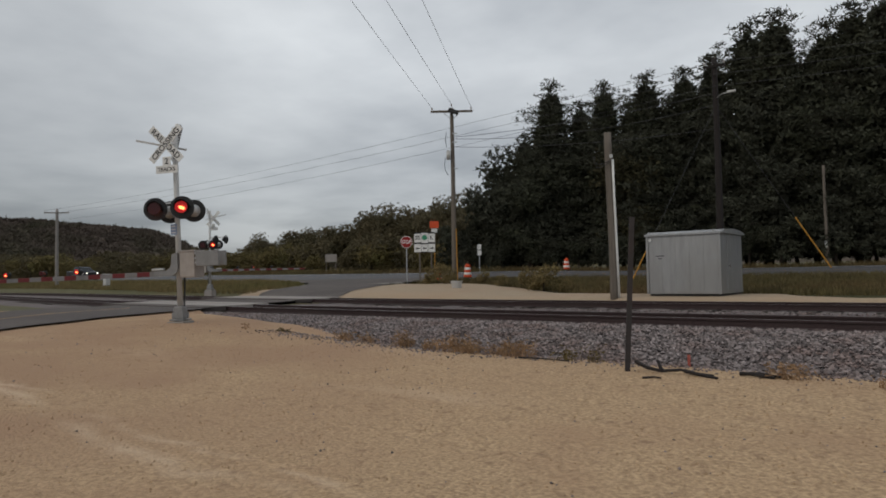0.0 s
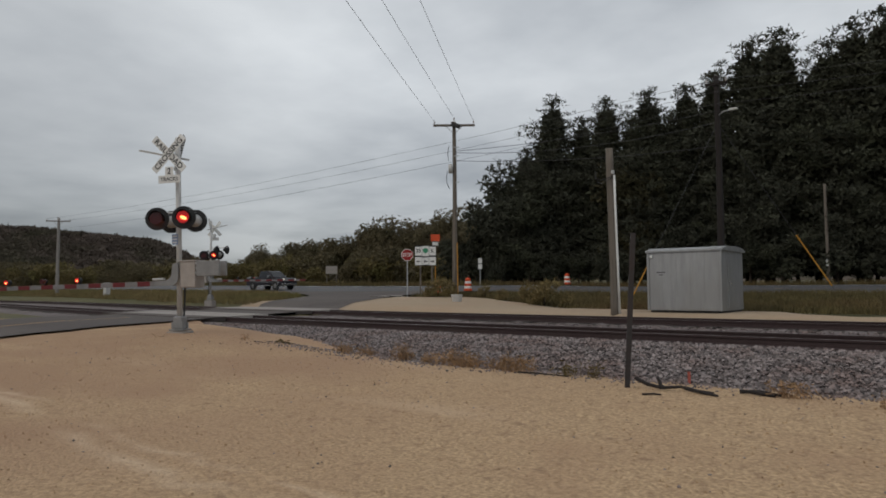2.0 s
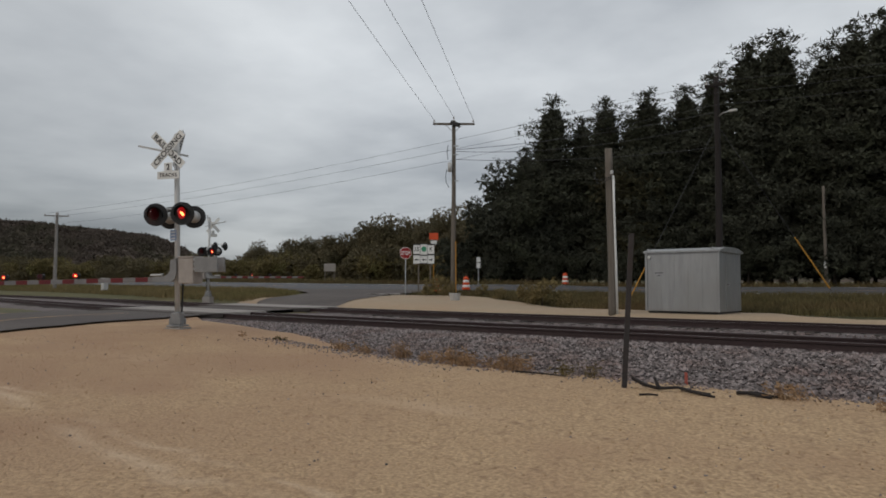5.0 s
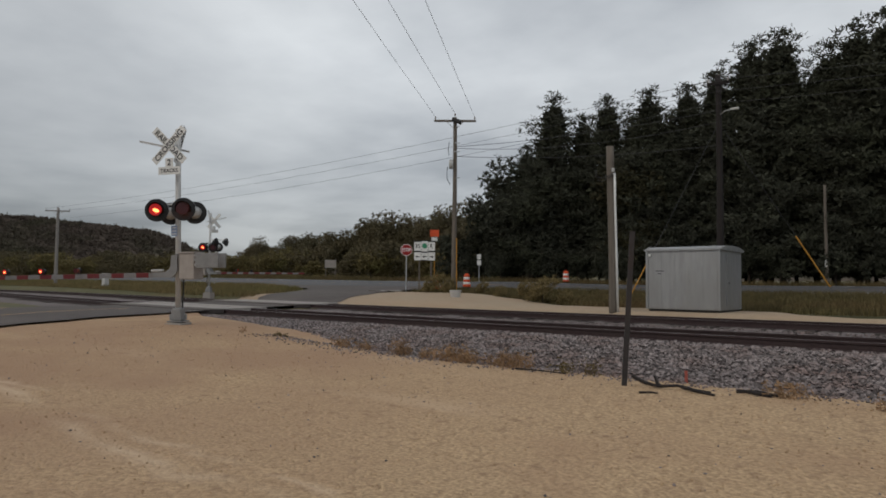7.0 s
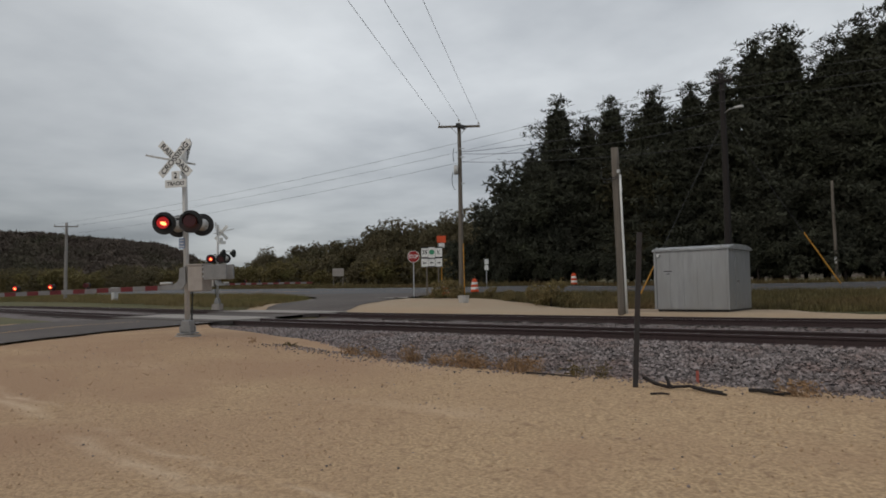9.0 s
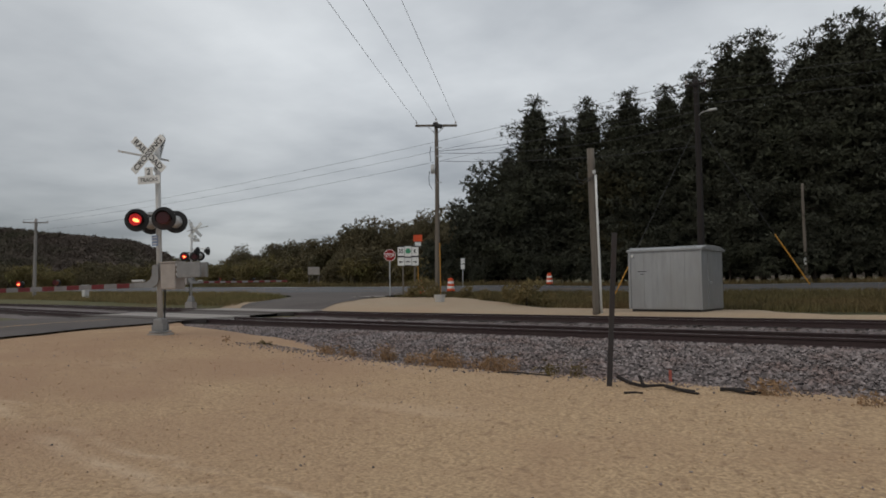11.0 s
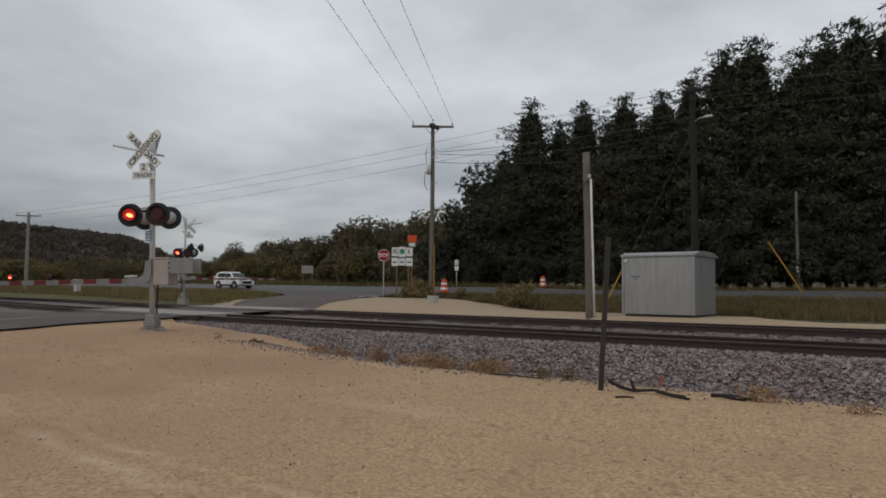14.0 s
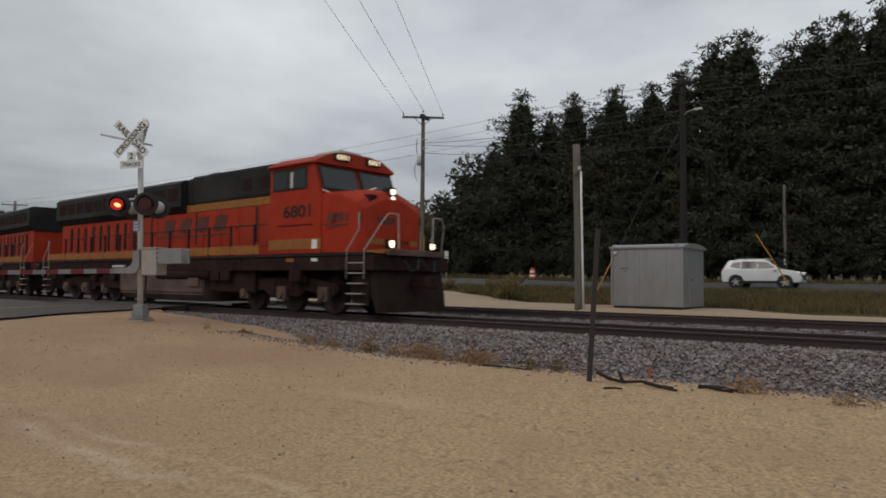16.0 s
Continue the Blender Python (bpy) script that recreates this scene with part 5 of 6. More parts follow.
# ---- lot edge: post, debris, weeds ----
def build_edge():
    x, y = -4.4, 9.44
    p = thing("steel_post", pose(x, y, ground_z(x, y), 0, 3.2, 30), "leaning dark rusted steel channel post", "post")
    bm = bmesh.new()
    prism(bm, [(-0.045, -0.02), (-0.045, 0.03), (-0.037, 0.03), (-0.03, -0.01), (0.03, -0.01), (0.037, 0.03), (0.045, 0.03), (0.045, -0.02)], -0.3, 2.18, m=pose(0, 0, 0, -90) @ Matrix.Diagonal((0.8, -1, 1, 1)))
    bmesh.ops.recalc_face_normals(bm, faces=bm.faces)
    part("channel", bm, M["post"], p)
    bm = bmesh.new()
    for k in range(12):
        rod(bm, (0, -0.012, 0.55 + 0.12 * k), (0, 0.0125, 0.55 + 0.12 * k), 0.008, 0.008, 6)
    part("bolt_hole", bm, M["black"], p)

    def branch(pts, r, label):
        g = thing("fallen_branch", Matrix(), label, "branch", "debris by the post")
        for pl in pts:
            bm = bmesh.new()
            q = [Vector((a, b, ground_z(a, b) + h)) for a, b, h in pl]
            for i in range(len(q) - 1):
                rod(bm, q[i], q[i + 1], r * (1 - 0.6 * i / len(q)), r * (1 - 0.6 * (i + 1) / len(q)), 7)
            part("limb", bm, M["wood_dark"], g)
        return g
    branch([[(-4.30, 9.50, 0.13), (-4.10, 9.45, 0.06), (-3.9, 9.44, 0.03), (-3.65, 9.5, 0.05), (-3.42, 9.42, 0.03), (-3.2, 9.46, 0.01)],
            [(-3.9, 9.44, 0.04), (-3.98, 9.5, 0.16)], [(-3.6, 9.5, 0.04), (-3.35, 9.36, 0.03), (-3.1, 9.30, 0.01)]], 0.028, "dark dead branch lying at the post's foot")
    branch([[(-2.95, 9.72, 0.03), (-2.7, 9.70, 0.05), (-2.45, 9.74, 0.02)], [(-2.8, 9.7, 0.04), (-2.5, 9.62, 0.02)]], 0.028, "dark broken branch at the ballast edge")
    branch([[(-6.6, 10.0, 0.02), (-6.2, 9.95, 0.03), (-5.6, 9.9, 0.02)]], 0.016, "thin dark stick on the gravel")
    branch([[(-3.98, 8.98, 0.01), (-3.85, 9.03, 0.02), (-3.75, 9.06, 0.01)]], 0.016, "short dark stick on the gravel")
    s = thing("marker_stake", gz(-3.93, 10.55), "short faded red survey stake in the ballast", "stake")
    bm = bmesh.new()
    box(bm, 0, 0, 0.05, 0.045, 0.012, 0.26, 0.003)
    part("lath", bm, M["faded_red"], s)
    rng = np.random.default_rng(21)

    def weed(x, y, w, h, n, material, label):
        n = int(n * 0.6)
        bm_c = np.stack([rng.normal(x, w * 0.42, n), rng.normal(y, w * 0.28, n)], 1)
        V = []
        for a, b in bm_c:
            z0 = max(ground_z(a, b), ballast_z(b) if b > 10.4 else -9) - 0.01
            d = rng.normal(size=2) * 0.22
            L = h * rng.uniform(0.25, 1.0)
            tip = np.array([a + d[0] * L, b + d[1] * L, z0 + L])
            e = rng.normal(size=2)
            e = np.array([*(e / np.linalg.norm(e) * 0.007), 0])
            V += [np.array([a, b, z0]) - e, np.array([a, b, z0]) + e, tip]
            for k in range(3):
                q = rng.uniform(0.4, 1.0)
                c = np.array([a, b, z0]) * (1 - q) + tip * q
                o = rng.normal(size=3) * 0.05 * np.array([1, 1, 0.7])
                V += [c, c + o + np.array([0, 0, 0.012]), c + o * 0.8 - np.array([0.01, 0, 0.012])]
        ob = new("weed_clump", tri_mesh("weed_clump", np.array(V), material))
        tagged(ob, label, "weeds", "weeds along the ballast", kind="stuff")
    for x, y, w, h, n, mt in ((-13.6, 10.6, 0.22, 0.10, 40, "grass"), (-11.5, 10.6, 0.40, 0.24, 90, "weed"), (-10.9, 10.75, 0.3, 0.22, 60, "weed"), (-9.75, 10.6, 0.30, 0.36, 130, "weed"), (-8.9, 10.5, 0.28, 0.26, 80, "weed"), (-8.3, 10.45, 0.42, 0.34, 170, "weed"),
                              (-7.9, 10.35, 0.34, 0.30, 120, "weed"), (-7.2, 10.35, 0.36, 0.26, 80, "weed"), (-6.75, 10.25, 0.40, 0.34, 160, "weed"), (-5.75, 10.15, 0.26, 0.28, 40, "grass"), (-5.35, 10.2, 0.2, 0.34, 26, "grass"), (-2.35, 9.75, 0.28, 0.24, 90, "weed"),
                              (-14.4, 10.1, 0.08, 0.2, 14, "weed"), (-1.2, 9.6, 0.3, 0.2, 40, "weed")):
        weed(x, y, w, h, n, M[mt], "dry brown weeds at the ballast edge" if mt == "weed" else "small green weeds at the ballast edge")
    # taller plants by the corner pole and in the verge
    big = make_tree("roadside_shrub", leafy_parts(77, 1.5, 1.0, 420, 0.10, 0.0, 9, 8), M["field_grass"], "low grey-green roadside shrub in the verge", "shrub", "verge shrubs")
    for x, y, s in ((-26.6, 32.6, 0.8), (-27.9, 33.0, 0.75), (-18.6, 30.6, 0.9), (-17.6, 31.0, 0.5), (-19.9, 31.4, 0.7), (-22.4, 32.4, 0.45), (-24.4, 33.6, 0.5), (-15.2, 31.5, 0.4)):
        place(big, x, y, s, 70 * x)
    u = thing("utility_cabinet", gz(-72.0, 34.0), "small pale grey utility cabinet in the field", "cabinet")
    bm = bmesh.new()
    box(bm, 0, 0, 0.65, 0.6, 0.45, 1.3, 0.03)
    part("case", bm, M["paint_grey"], u)
    bm = bmesh.new()
    box(bm, 0, 0, 1.33, 0.68, 0.53, 0.06, 0.02)
    part("cap", bm, M["paint_grey"], u)
    b = thing("plastic_tub", gz(-23.2, 29.4), "pale grey plastic tub on the sandy strip", "tub")
    bm = bmesh.new()
    rod(bm, (0, 0, 0), (0, 0, 0.36), 0.24, 0.30, 18)
    rod(bm, (0, 0, 0.36), (0, 0, 0.40), 0.32, 0.32, 18)
    part("body", bm, M["paint_grey"], b)
    rub = [(-33.2, 33.2), (-32.9, 33.5), (-32.5, 33.3), (-32.2, 33.7), (-31.8, 33.4), (-31.5, 33.6), (-32.0, 33.1)]
    for i, (x, y) in enumerate(rub):
        bm = bmesh.new()
        box(bm, 0, 0, 0.04, 0.45 + 0.2 * (i % 3), 0.3, 0.10, 0.03)
        for v in bm.verts:
            v.co += Vector((random.uniform(-0.04, 0.04), random.uniform(-0.04, 0.04), random.uniform(-0.02, 0.02)))
        o = bm_ob("concrete_rubble", bm, M["concrete"])
        o.matrix_basis = gz(x, y) @ pose(0, 0, 0, 0, 0, 40 * i)
        tagged(o, "broken pale concrete lump on the sandy shoulder", "rubble", "rubble at the junction")


build_edge()
# ---- locomotives ----
LOCO_Y = 15.05


def build_loco(name, label, lights):
    """x = 0 at the nose lamps, forward +x; z = 0 on the rail heads."""
    L = thing(name, pose(-60, LOCO_Y, 0), label, "locomotive", "locomotives")
    O, K, Y, U = M["lorange"], M["lblack"], M["lyellow"], M["under"]

    def b(nm, mt, cx, cy, cz, sx, sy, sz, bev=0.02, lab="", parent=None):
        bm = bmesh.new()
        box(bm, cx, cy, cz, sx, sy, sz, bev)
        return part(nm, bm, mt, parent or L, lab)
    REAR = -20.9
    b("underframe", U, (0.9 + REAR) / 2, 0, 1.42, 0.9 - REAR, 2.96, 0.40, 0.03, "grimy dark underframe")
    b("walkway", K, (0.6 + REAR) / 2, 0, 1.66, 0.6 - REAR, 3.04, 0.08, 0.01)
    for sg in (-1, 1):
        b("sill_stripe", Y, (-4.0 + REAR) / 2 + 0.2, sg * 1.50, 1.86, -4.0 - REAR - 0.6, 0.03, 0.26, 0.006, "dull yellow sill stripe")
    # hood in bands
    def band(nm, mt, x0, x1, hw, z0, z1, bev=0.02, lab=""):
        return b(nm, mt, (x0 + x1) / 2, 0, (z0 + z1) / 2, abs(x1 - x0), hw * 2, z1 - z0, bev, lab)
    band("hood_lower", O, -3.6, -20.2, 0.98, 1.70, 3.30, 0.03, "faded orange hood side")
    band("hood_stripe", Y, -3.6, -20.2, 0.995, 3.302, 3.56, 0.01, "yellow hood stripe")
    band("hood_upper", K, -3.6, -9.0, 0.985, 3.562, 4.58, 0.10, "sooty black hood top")
    band("hood_upper", K, -9.0, -9.6, 0.985, 3.562, 4.50, 0.10, "sooty black hood top")
    bm = bmesh.new()
    prism(bm, [(-1.0, 3.30), (1.0, 3.30), (1.24, 3.52), (1.24, 4.36), (1.06, 4.48), (-1.06, 4.48), (-1.24, 4.36), (-1.24, 3.52)], -9.3, -20.3, m=pose(0, 0, 0, 0, 0, -90) @ Matrix.Diagonal((-1, 1, 1, 1)))
    bmesh.ops.recalc_face_normals(bm, faces=bm.faces)
    part("radiator_housing", bm, K, L, "overhanging black radiator housing")
    for k in range(12):
        for sg in (-1, 1):
            b("radiator_grille", U, -9.85 - 0.88 * k, sg * 1.236, 3.96, 0.74, 0.03, 0.46, 0.008)
    # hood doors, vents, panel gaps
    for k in range(14):
        x = -4.3 - 1.08 * k
        for sg in (-1, 1):
            d = b("hood_door", O, x, sg * 0.985, 2.62, 0.98, 0.03, 1.22, 0.012)
            b("door_latch", U, x + 0.36, sg * 1.005, 2.62, 0.05, 0.02, 0.14, 0.004, parent=d)
    for x, w in ((-4.0, 0.06), (-5.0, 0.10), (-8.6, 0.08), (-11.8, 0.1)):
        b("panel_gap", K, x, -1.004, 2.70, w, 0.02, 1.1, 0.003)
    for k in range(9):
        for sg in (-1, 1):
            v = b("side_louvre", K, -13.2 - 0.74 * k, sg * 1.002, 2.62, 0.20, 0.03, 1.05, 0.01, "sooty black louvred vent")
            for j in range(6):
                b("slat", U, -13.2 - 0.74 * k, sg * 1.022, 2.22 + 0.16 * j, 0.16, 0.02, 0.05, 0.006, parent=v)
    for x in (-4.6, -5.6):
        b("vent", U, x, -0.99, 4.02, 0.5, 0.02, 0.36, 0.006)
    for x, h in ((-6.5, 0.10), (-9.6, 0.14), (-10.6, 0.10), (-11.4, 0.16)):
        b("roof_fitting", K, x, -0.3, (4.58 if x > -9 else 4.48) + h / 2, 0.7, 0.5, h, 0.03)
    b("exhaust_stack", U, -8.7, 0, 4.66, 0.7, 0.6, 0.22, 0.03)
    # heritage lettering reduced to plain dark shapes
    for sg in (-1,):
        for k in range(4):
            bm = bmesh.new()
            x0 = -10.9 + 1.12 * k
            prism(bm, [(x0, 2.58), (x0 + 0.72, 2.58), (x0 + 0.94, 3.10), (x0 + 0.22, 3.10)], -1.012, -1.006)
            part("emblem_shape", bm, M["emblem"], L, "plain dark emblem shape")
        b("emblem_shape", M["emblem"], -9.0, -1.009, 2.46, 4.6, 0.006, 0.06, 0)
    # cab
    CR, CF = -3.62, -1.55
    bm = bmesh.new()
    side = [(CR, 1.70), (CF + 0.35, 1.70), (CF + 0.35, 3.30), (CF, 4.24), (CF - 0.05, 4.30), (CR, 4.30)]
    prism(bm, side, -1.5, 1.5)
    bmesh.ops.bevel(bm, geom=[e for e in bm.edges], offset=0.025, segments=2, affect="EDGES")
    part("cab", bm, O, L, "faded orange wide cab")
    bm = bmesh.new()
    prism(bm, [(-1.53, 4.26), (1.53, 4.26), (1.53, 4.32), (1.05, 4.56), (0.5, 4.66), (-0.5, 4.66), (-1.05, 4.56), (-1.53, 4.32)], CR - 0.1, CF + 0.12, m=pose(0, 0, 0, 0, 0, -90) @ Matrix.Diagonal((-1, 1, 1, 1)))
    bmesh.ops.recalc_face_normals(bm, faces=bm.faces)
    part("cab_roof", bm, O, L, "arched orange cab roof")
    b("air_conditioner", M["paint_grey"], -2.4, 0.1, 4.74, 1.1, 0.9, 0.18, 0.04, "pale grey roof air conditioner")
    for sg in (-1, 1):
        b("stripe", Y, (CR + CF + 0.35) / 2, sg * 1.505, 1.97, CF + 0.35 - CR, 0.02, 0.30, 0.006, "yellow cab stripe")
        w = b("side_window", M["rubber"], -2.66, sg * 1.495, 3.86, 1.62, 0.03, 0.64, 0.03, "side window with dark frame")
        for k, x in enumerate((-3.1, -2.25)):
            b("pane", M["winglass"], x, sg * 1.512, 3.86, 0.66, 0.012, 0.52, 0.006, parent=w)
        b("sunshade", M["paint_grey"], -2.55, sg * 1.522, 3.84, 0.12, 0.012, 0.46, 0.004, parent=w)
        b("rain_gutter", O, -2.62, sg * 1.56, 4.27, 2.0, 0.10, 0.03, 0.008)
        b("notice_plate", M["white"], -1.48, sg * 1.513, 1.96, 0.24, 0.012, 0.26, 0.004, "small white plate")
        b("grab_line", U, -2.4, sg * 1.508, 2.52, 1.6, 0.015, 0.03, 0.003)
    letters("6801", 0.36, K, L, Matrix.Translation((-2.30, -1.511, 2.92)), width=1.25, name="road_number")
    # windshields on the raked cab front
    rake = math.degrees(math.atan2(0.35, 0.94))
    for y, w in ((-0.75, 1.36), (0.75, 1.36)):
        m = Matrix.Translation((CF + 0.19, y, 3.84)) @ pose(0, 0, 0, 0, -rake, 0)
        bm = bmesh.new()
        box(bm, 0, 0, 0, 0.03, w, 0.74, 0.012, m=m)
        f = part("windshield_frame", bm, M["rubber"], L)
        bm = bmesh.new()
        box(bm, 0.016, 0, 0, 0.02, w - 0.08, 0.64, 0.01, m=m)
        part("windshield", bm, M["winglass"], f, "dark reflecting windshield")
    # sloped pale line under the windshields, number boards
    for sg in (-1, 1):
        bd = b("number_board", M["black"], CF + 0.10, sg * 0.62, 4.50, 0.16, 0.56, 0.22, 0.02, "lit number board")
        bm = bmesh.new()
        box(bm, CF + 0.185, sg * 0.62, 4.50, 0.008, 0.48, 0.16)
        part("board_glass", bm, M["black"], bd)
        me = text_mesh("6801", 0.15, width=0.46)
        me.transform(pose(CF + 0.192, sg * 0.62, 4.50, 90, 0, 90))
        me.materials.append(M["board_lit"] if lights else M["tan"])
        o = new("board_number", me)
        o.parent = bd
    # nose: wide, tapering forward, with a sloping top
    bm = bmesh.new()
    secs = [(CF + 0.30, 1.48, 3.42, 3.42), (-0.55, 1.40, 3.40, 3.55), (-0.05, 1.24, 3.16, 3.44), (0.10, 1.04, 2.98, 3.22)]
    rows = []
    for x, hw, zs, zc in secs:
        rows.append([bm.verts.new(p) for p in ((x, -hw, 1.70), (x, -hw, zs - 0.1), (x, -hw * 0.8, zs + 0.02), (x, -0.3, zc), (x, 0.3, zc), (x, hw * 0.8, zs + 0.02), (x, hw, zs - 0.1), (x, hw, 1.70))])
    for A, B in zip(rows, rows[1:]):
        for i in range(8):
            bm.faces.new((A[i], A[(i + 1) % 8], B[(i + 1) % 8], B[i]))
    bm.faces.new(rows[-1])
    bm.faces.new(rows[0][::-1])
    bmesh.ops.recalc_face_normals(bm, faces=bm.faces)
    bmesh.ops.bevel(bm, geom=[e for e in bm.edges], offset=0.02, segments=2, affect="EDGES")
    part("nose", bm, O, L, "orange wide nose with sloped top")
    bm = bmesh.new()
    for sg in (-1, 1):
        tube(bm, [(CF + 0.37, sg * 1.50, 3.46), (CF + 0.42, sg * 0.72, 3.30), (-0.3, sg * 0.30, 3.56)], 0.026, 5)
    part("nose_pinstripe", bm, M["white"], L, "thin pale line under the windshields")
    for sg in (-1, 1):
        bm = bmesh.new()
        y0 = sg * 1.30
        for k in range(4):
            x0 = -0.95 + 0.27 * k
            m = Matrix.Translation((0, 0, 0))
            prism(bm, [(x0, 2.56), (x0 + 0.20, 2.56), (x0 + 0.27, 2.80), (x0 + 0.07, 2.80)], -0.004, 0.004, m=Matrix.Translation((-0.55, sg * 1.412, 0)) @ pose(0, 0, 0, 0, 0, sg * -21) @ Matrix.Translation((0.55, 0, 0)))
        bmesh.ops.recalc_face_normals(bm, faces=bm.faces)
        part("nose_emblem", bm, M["emblem"], L, "plain dark emblem shapes")
        bm = bmesh.new()
        prism(bm, [(-1.10, 2.44), (0.10, 2.44), (0.10, 2.49), (-1.04, 2.49)], -0.004, 0.004, m=Matrix.Translation((-0.55, sg * 1.412, 0)) @ pose(0, 0, 0, 0, 0, sg * -21) @ Matrix.Translation((0.55, 0, 0)))
        part("nose_emblem", bm, M["emblem"], L)
    b("nose_emblem", M["emblem"], 0.106, 0, 2.62, 0.012, 1.2, 0.20, 0.003)
    b("nose_door", O, 0.10, 0.35, 2.35, 0.03, 0.6, 1.1, 0.01)
    b("nose_window", U, -0.12, -0.72, 3.20, 0.30, 0.30, 0.24, 0.02)
    b("nose_stripe", Y, 0.108, 0, 2.02, 0.014, 1.96, 0.16, 0.003)
    # lamps
    lamp_mat = M["headlamp"] if lights else M["winglass"]
    hb = b("headlamp_case", M["rubber"], -0.09, 0, 3.34, 0.32, 0.24, 0.48, 0.03, "dark headlamp case")
    for z in (3.45, 3.23):
        bm = bmesh.new()
        rod(bm, (0.07, 0, z), (0.085, 0, z), 0.085, 0.08, 18)
        part("headlamp", bm, lamp_mat, hb, "bright round headlamp")
    for sg in (-1, 1):
        db = b("ditch_lamp_case", U, 0.78, sg * 0.80, 1.93, 0.16, 0.26, 0.26, 0.03)
        bm = bmesh.new()
        rod(bm, (0.86, sg * 0.80, 1.93), (0.88, sg * 0.80, 1.93), 0.095, 0.085, 18)
        part("ditch_lamp", bm, lamp_mat, db, "bright round ditch lamp")
    # front platform, rails, steps, pilot, coupler
    b("front_platform", Y, 0.62, 0, 1.72, 0.62, 2.4, 0.10, 0.01)
    b("anticlimber", M["tankmat"], 0.94, 0, 1.70, 0.20, 2.1, 0.16, 0.03, "grimy orange-brown anticlimber")
    bm = bmesh.new()
    prism(bm, [(0.60, 1.32), (0.86, 1.32), (1.0, 0.62), (1.06, 0.12), (0.92, 0.12), (0.72, 0.7)], -1.30, 1.30)
    for v in bm.verts:
        v.co.x -= 0.22 * abs(v.co.y) / 1.3 - 0.1
    part("snow_plough", bm, U, L, "dark dusty snow plough")
    bm = bmesh.new()
    box(bm, 1.22, 0, 0.92, 0.55, 0.24, 0.26, 0.04)
    box(bm, 1.5, 0.06, 0.92, 0.22, 0.34, 0.34, 0.06)
    part("coupler", bm, U, L, "rusty coupler")
    bm = bmesh.new()
    tube(bm, [(1.12, -0.6, 1.5), (1.25, -0.45, 1.2), (1.25, -0.2, 1.28), (1.14, -0.05, 1.55)], 0.03, 6)
    tube(bm, [(1.12, 0.6, 1.5), (1.25, 0.45, 1.2), (1.25, 0.2, 1.28), (1.14, 0.05, 1.55)], 0.03, 6)
    part("air_hose", bm, M["rubber"], L)
    for sg in (-1, 1):
        for xs, tag in ((0.22, 0), (REAR + 0.35, 1)):
            for k in range(5):
                b("step", M["galv"], xs, sg * (1.50 - 0.02 * k), 0.34 + 0.27 * k, 0.60, 0.16, 0.03, 0.006, "worn pale step edge")
            b("step_well", U, xs, sg * 1.30, 0.90, 0.66, 0.04, 1.2, 0.01)
        for pts in ([(-0.12, 1.52, 1.0), (-0.12, 1.52, 1.75), (0.28, 1.46, 2.30), (0.28, 1.46, 2.76)], [(0.56, 1.52, 1.0), (0.56, 1.52, 1.75), (0.92, 1.22, 2.5), (0.98, 1.05, 2.72), (0.98, 0.7, 2.72)]):
            bm = bmesh.new()
            tube(bm, [(x, sg * y, z) for x, y, z in pts], 0.017, 6)
            part("handrail", bm, M["tan"], L, "pale stair handrail", smooth=True)
        bm = bmesh.new()
        tube(bm, [(0.98, sg * 0.7, 2.72), (0.98, sg * 0.66, 1.8)], 0.02, 6)
        part("handrail", bm, M["tan"], L)
        # side walkway rail
        bm = bmesh.new()
        tube(bm, [(-3.8, sg * 1.48, 2.62), (-11, sg * 1.48, 2.62), (REAR + 0.8, sg * 1.48, 2.62)], 0.018, 6)
        part("walkway_rail", bm, K, L)
        for k in range(12):
            x = -4.4 - 1.28 * k
            bm = bmesh.new()
            rod(bm, (x, sg * 1.48, 1.70), (x, sg * 1.48, 2.64), 0.042, 0.042, 6)
            part("stanchion", bm, K, L)
        for pts in ([(REAR + 0.70, 1.52, 1.0), (REAR + 0.70, 1.52, 1.8), (REAR + 0.5, 1.48, 2.6)], [(REAR + 0.05, 1.52, 1.0), (REAR + 0.05, 1.52, 1.8), (REAR - 0.1, 1.2, 2.6)]):
            bm = bmesh.new()
            tube(bm, [(x, sg * y, z) for x, y, z in pts], 0.017, 6)
            part("handrail", bm, M["tan"], L)
    b("centre_sill", U, (REAR + 0.4) / 2, 0, 0.86, 0.3 - REAR, 1.3, 0.90, 0.02)
    b("bolster", U, -5.9, 0, 0.9, 2.6, 2.6, 0.7, 0.05)
    b("bolster", U, -14.4, 0, 0.9, 1.6, 2.6, 0.7, 0.05)
    # fuel tank, air tanks, boxes
    bm = bmesh.new()
    prism(bm, [(-1.15, 0.20), (1.15, 0.20), (1.42, 0.45), (1.42, 1.22), (-1.42, 1.22), (-1.42, 0.45)], -7.4, -13.4, m=pose(0, 0, 0, 0, 0, -90) @ Matrix.Diagonal((-1, 1, 1, 1)))
    bmesh.ops.recalc_face_normals(bm, faces=bm.faces)
    bmesh.ops.bevel(bm, geom=[e for e in bm.edges], offset=0.05, segments=2, affect="EDGES")
    part("fuel_tank", bm, M["tankmat"], L, "dusty brown fuel tank")
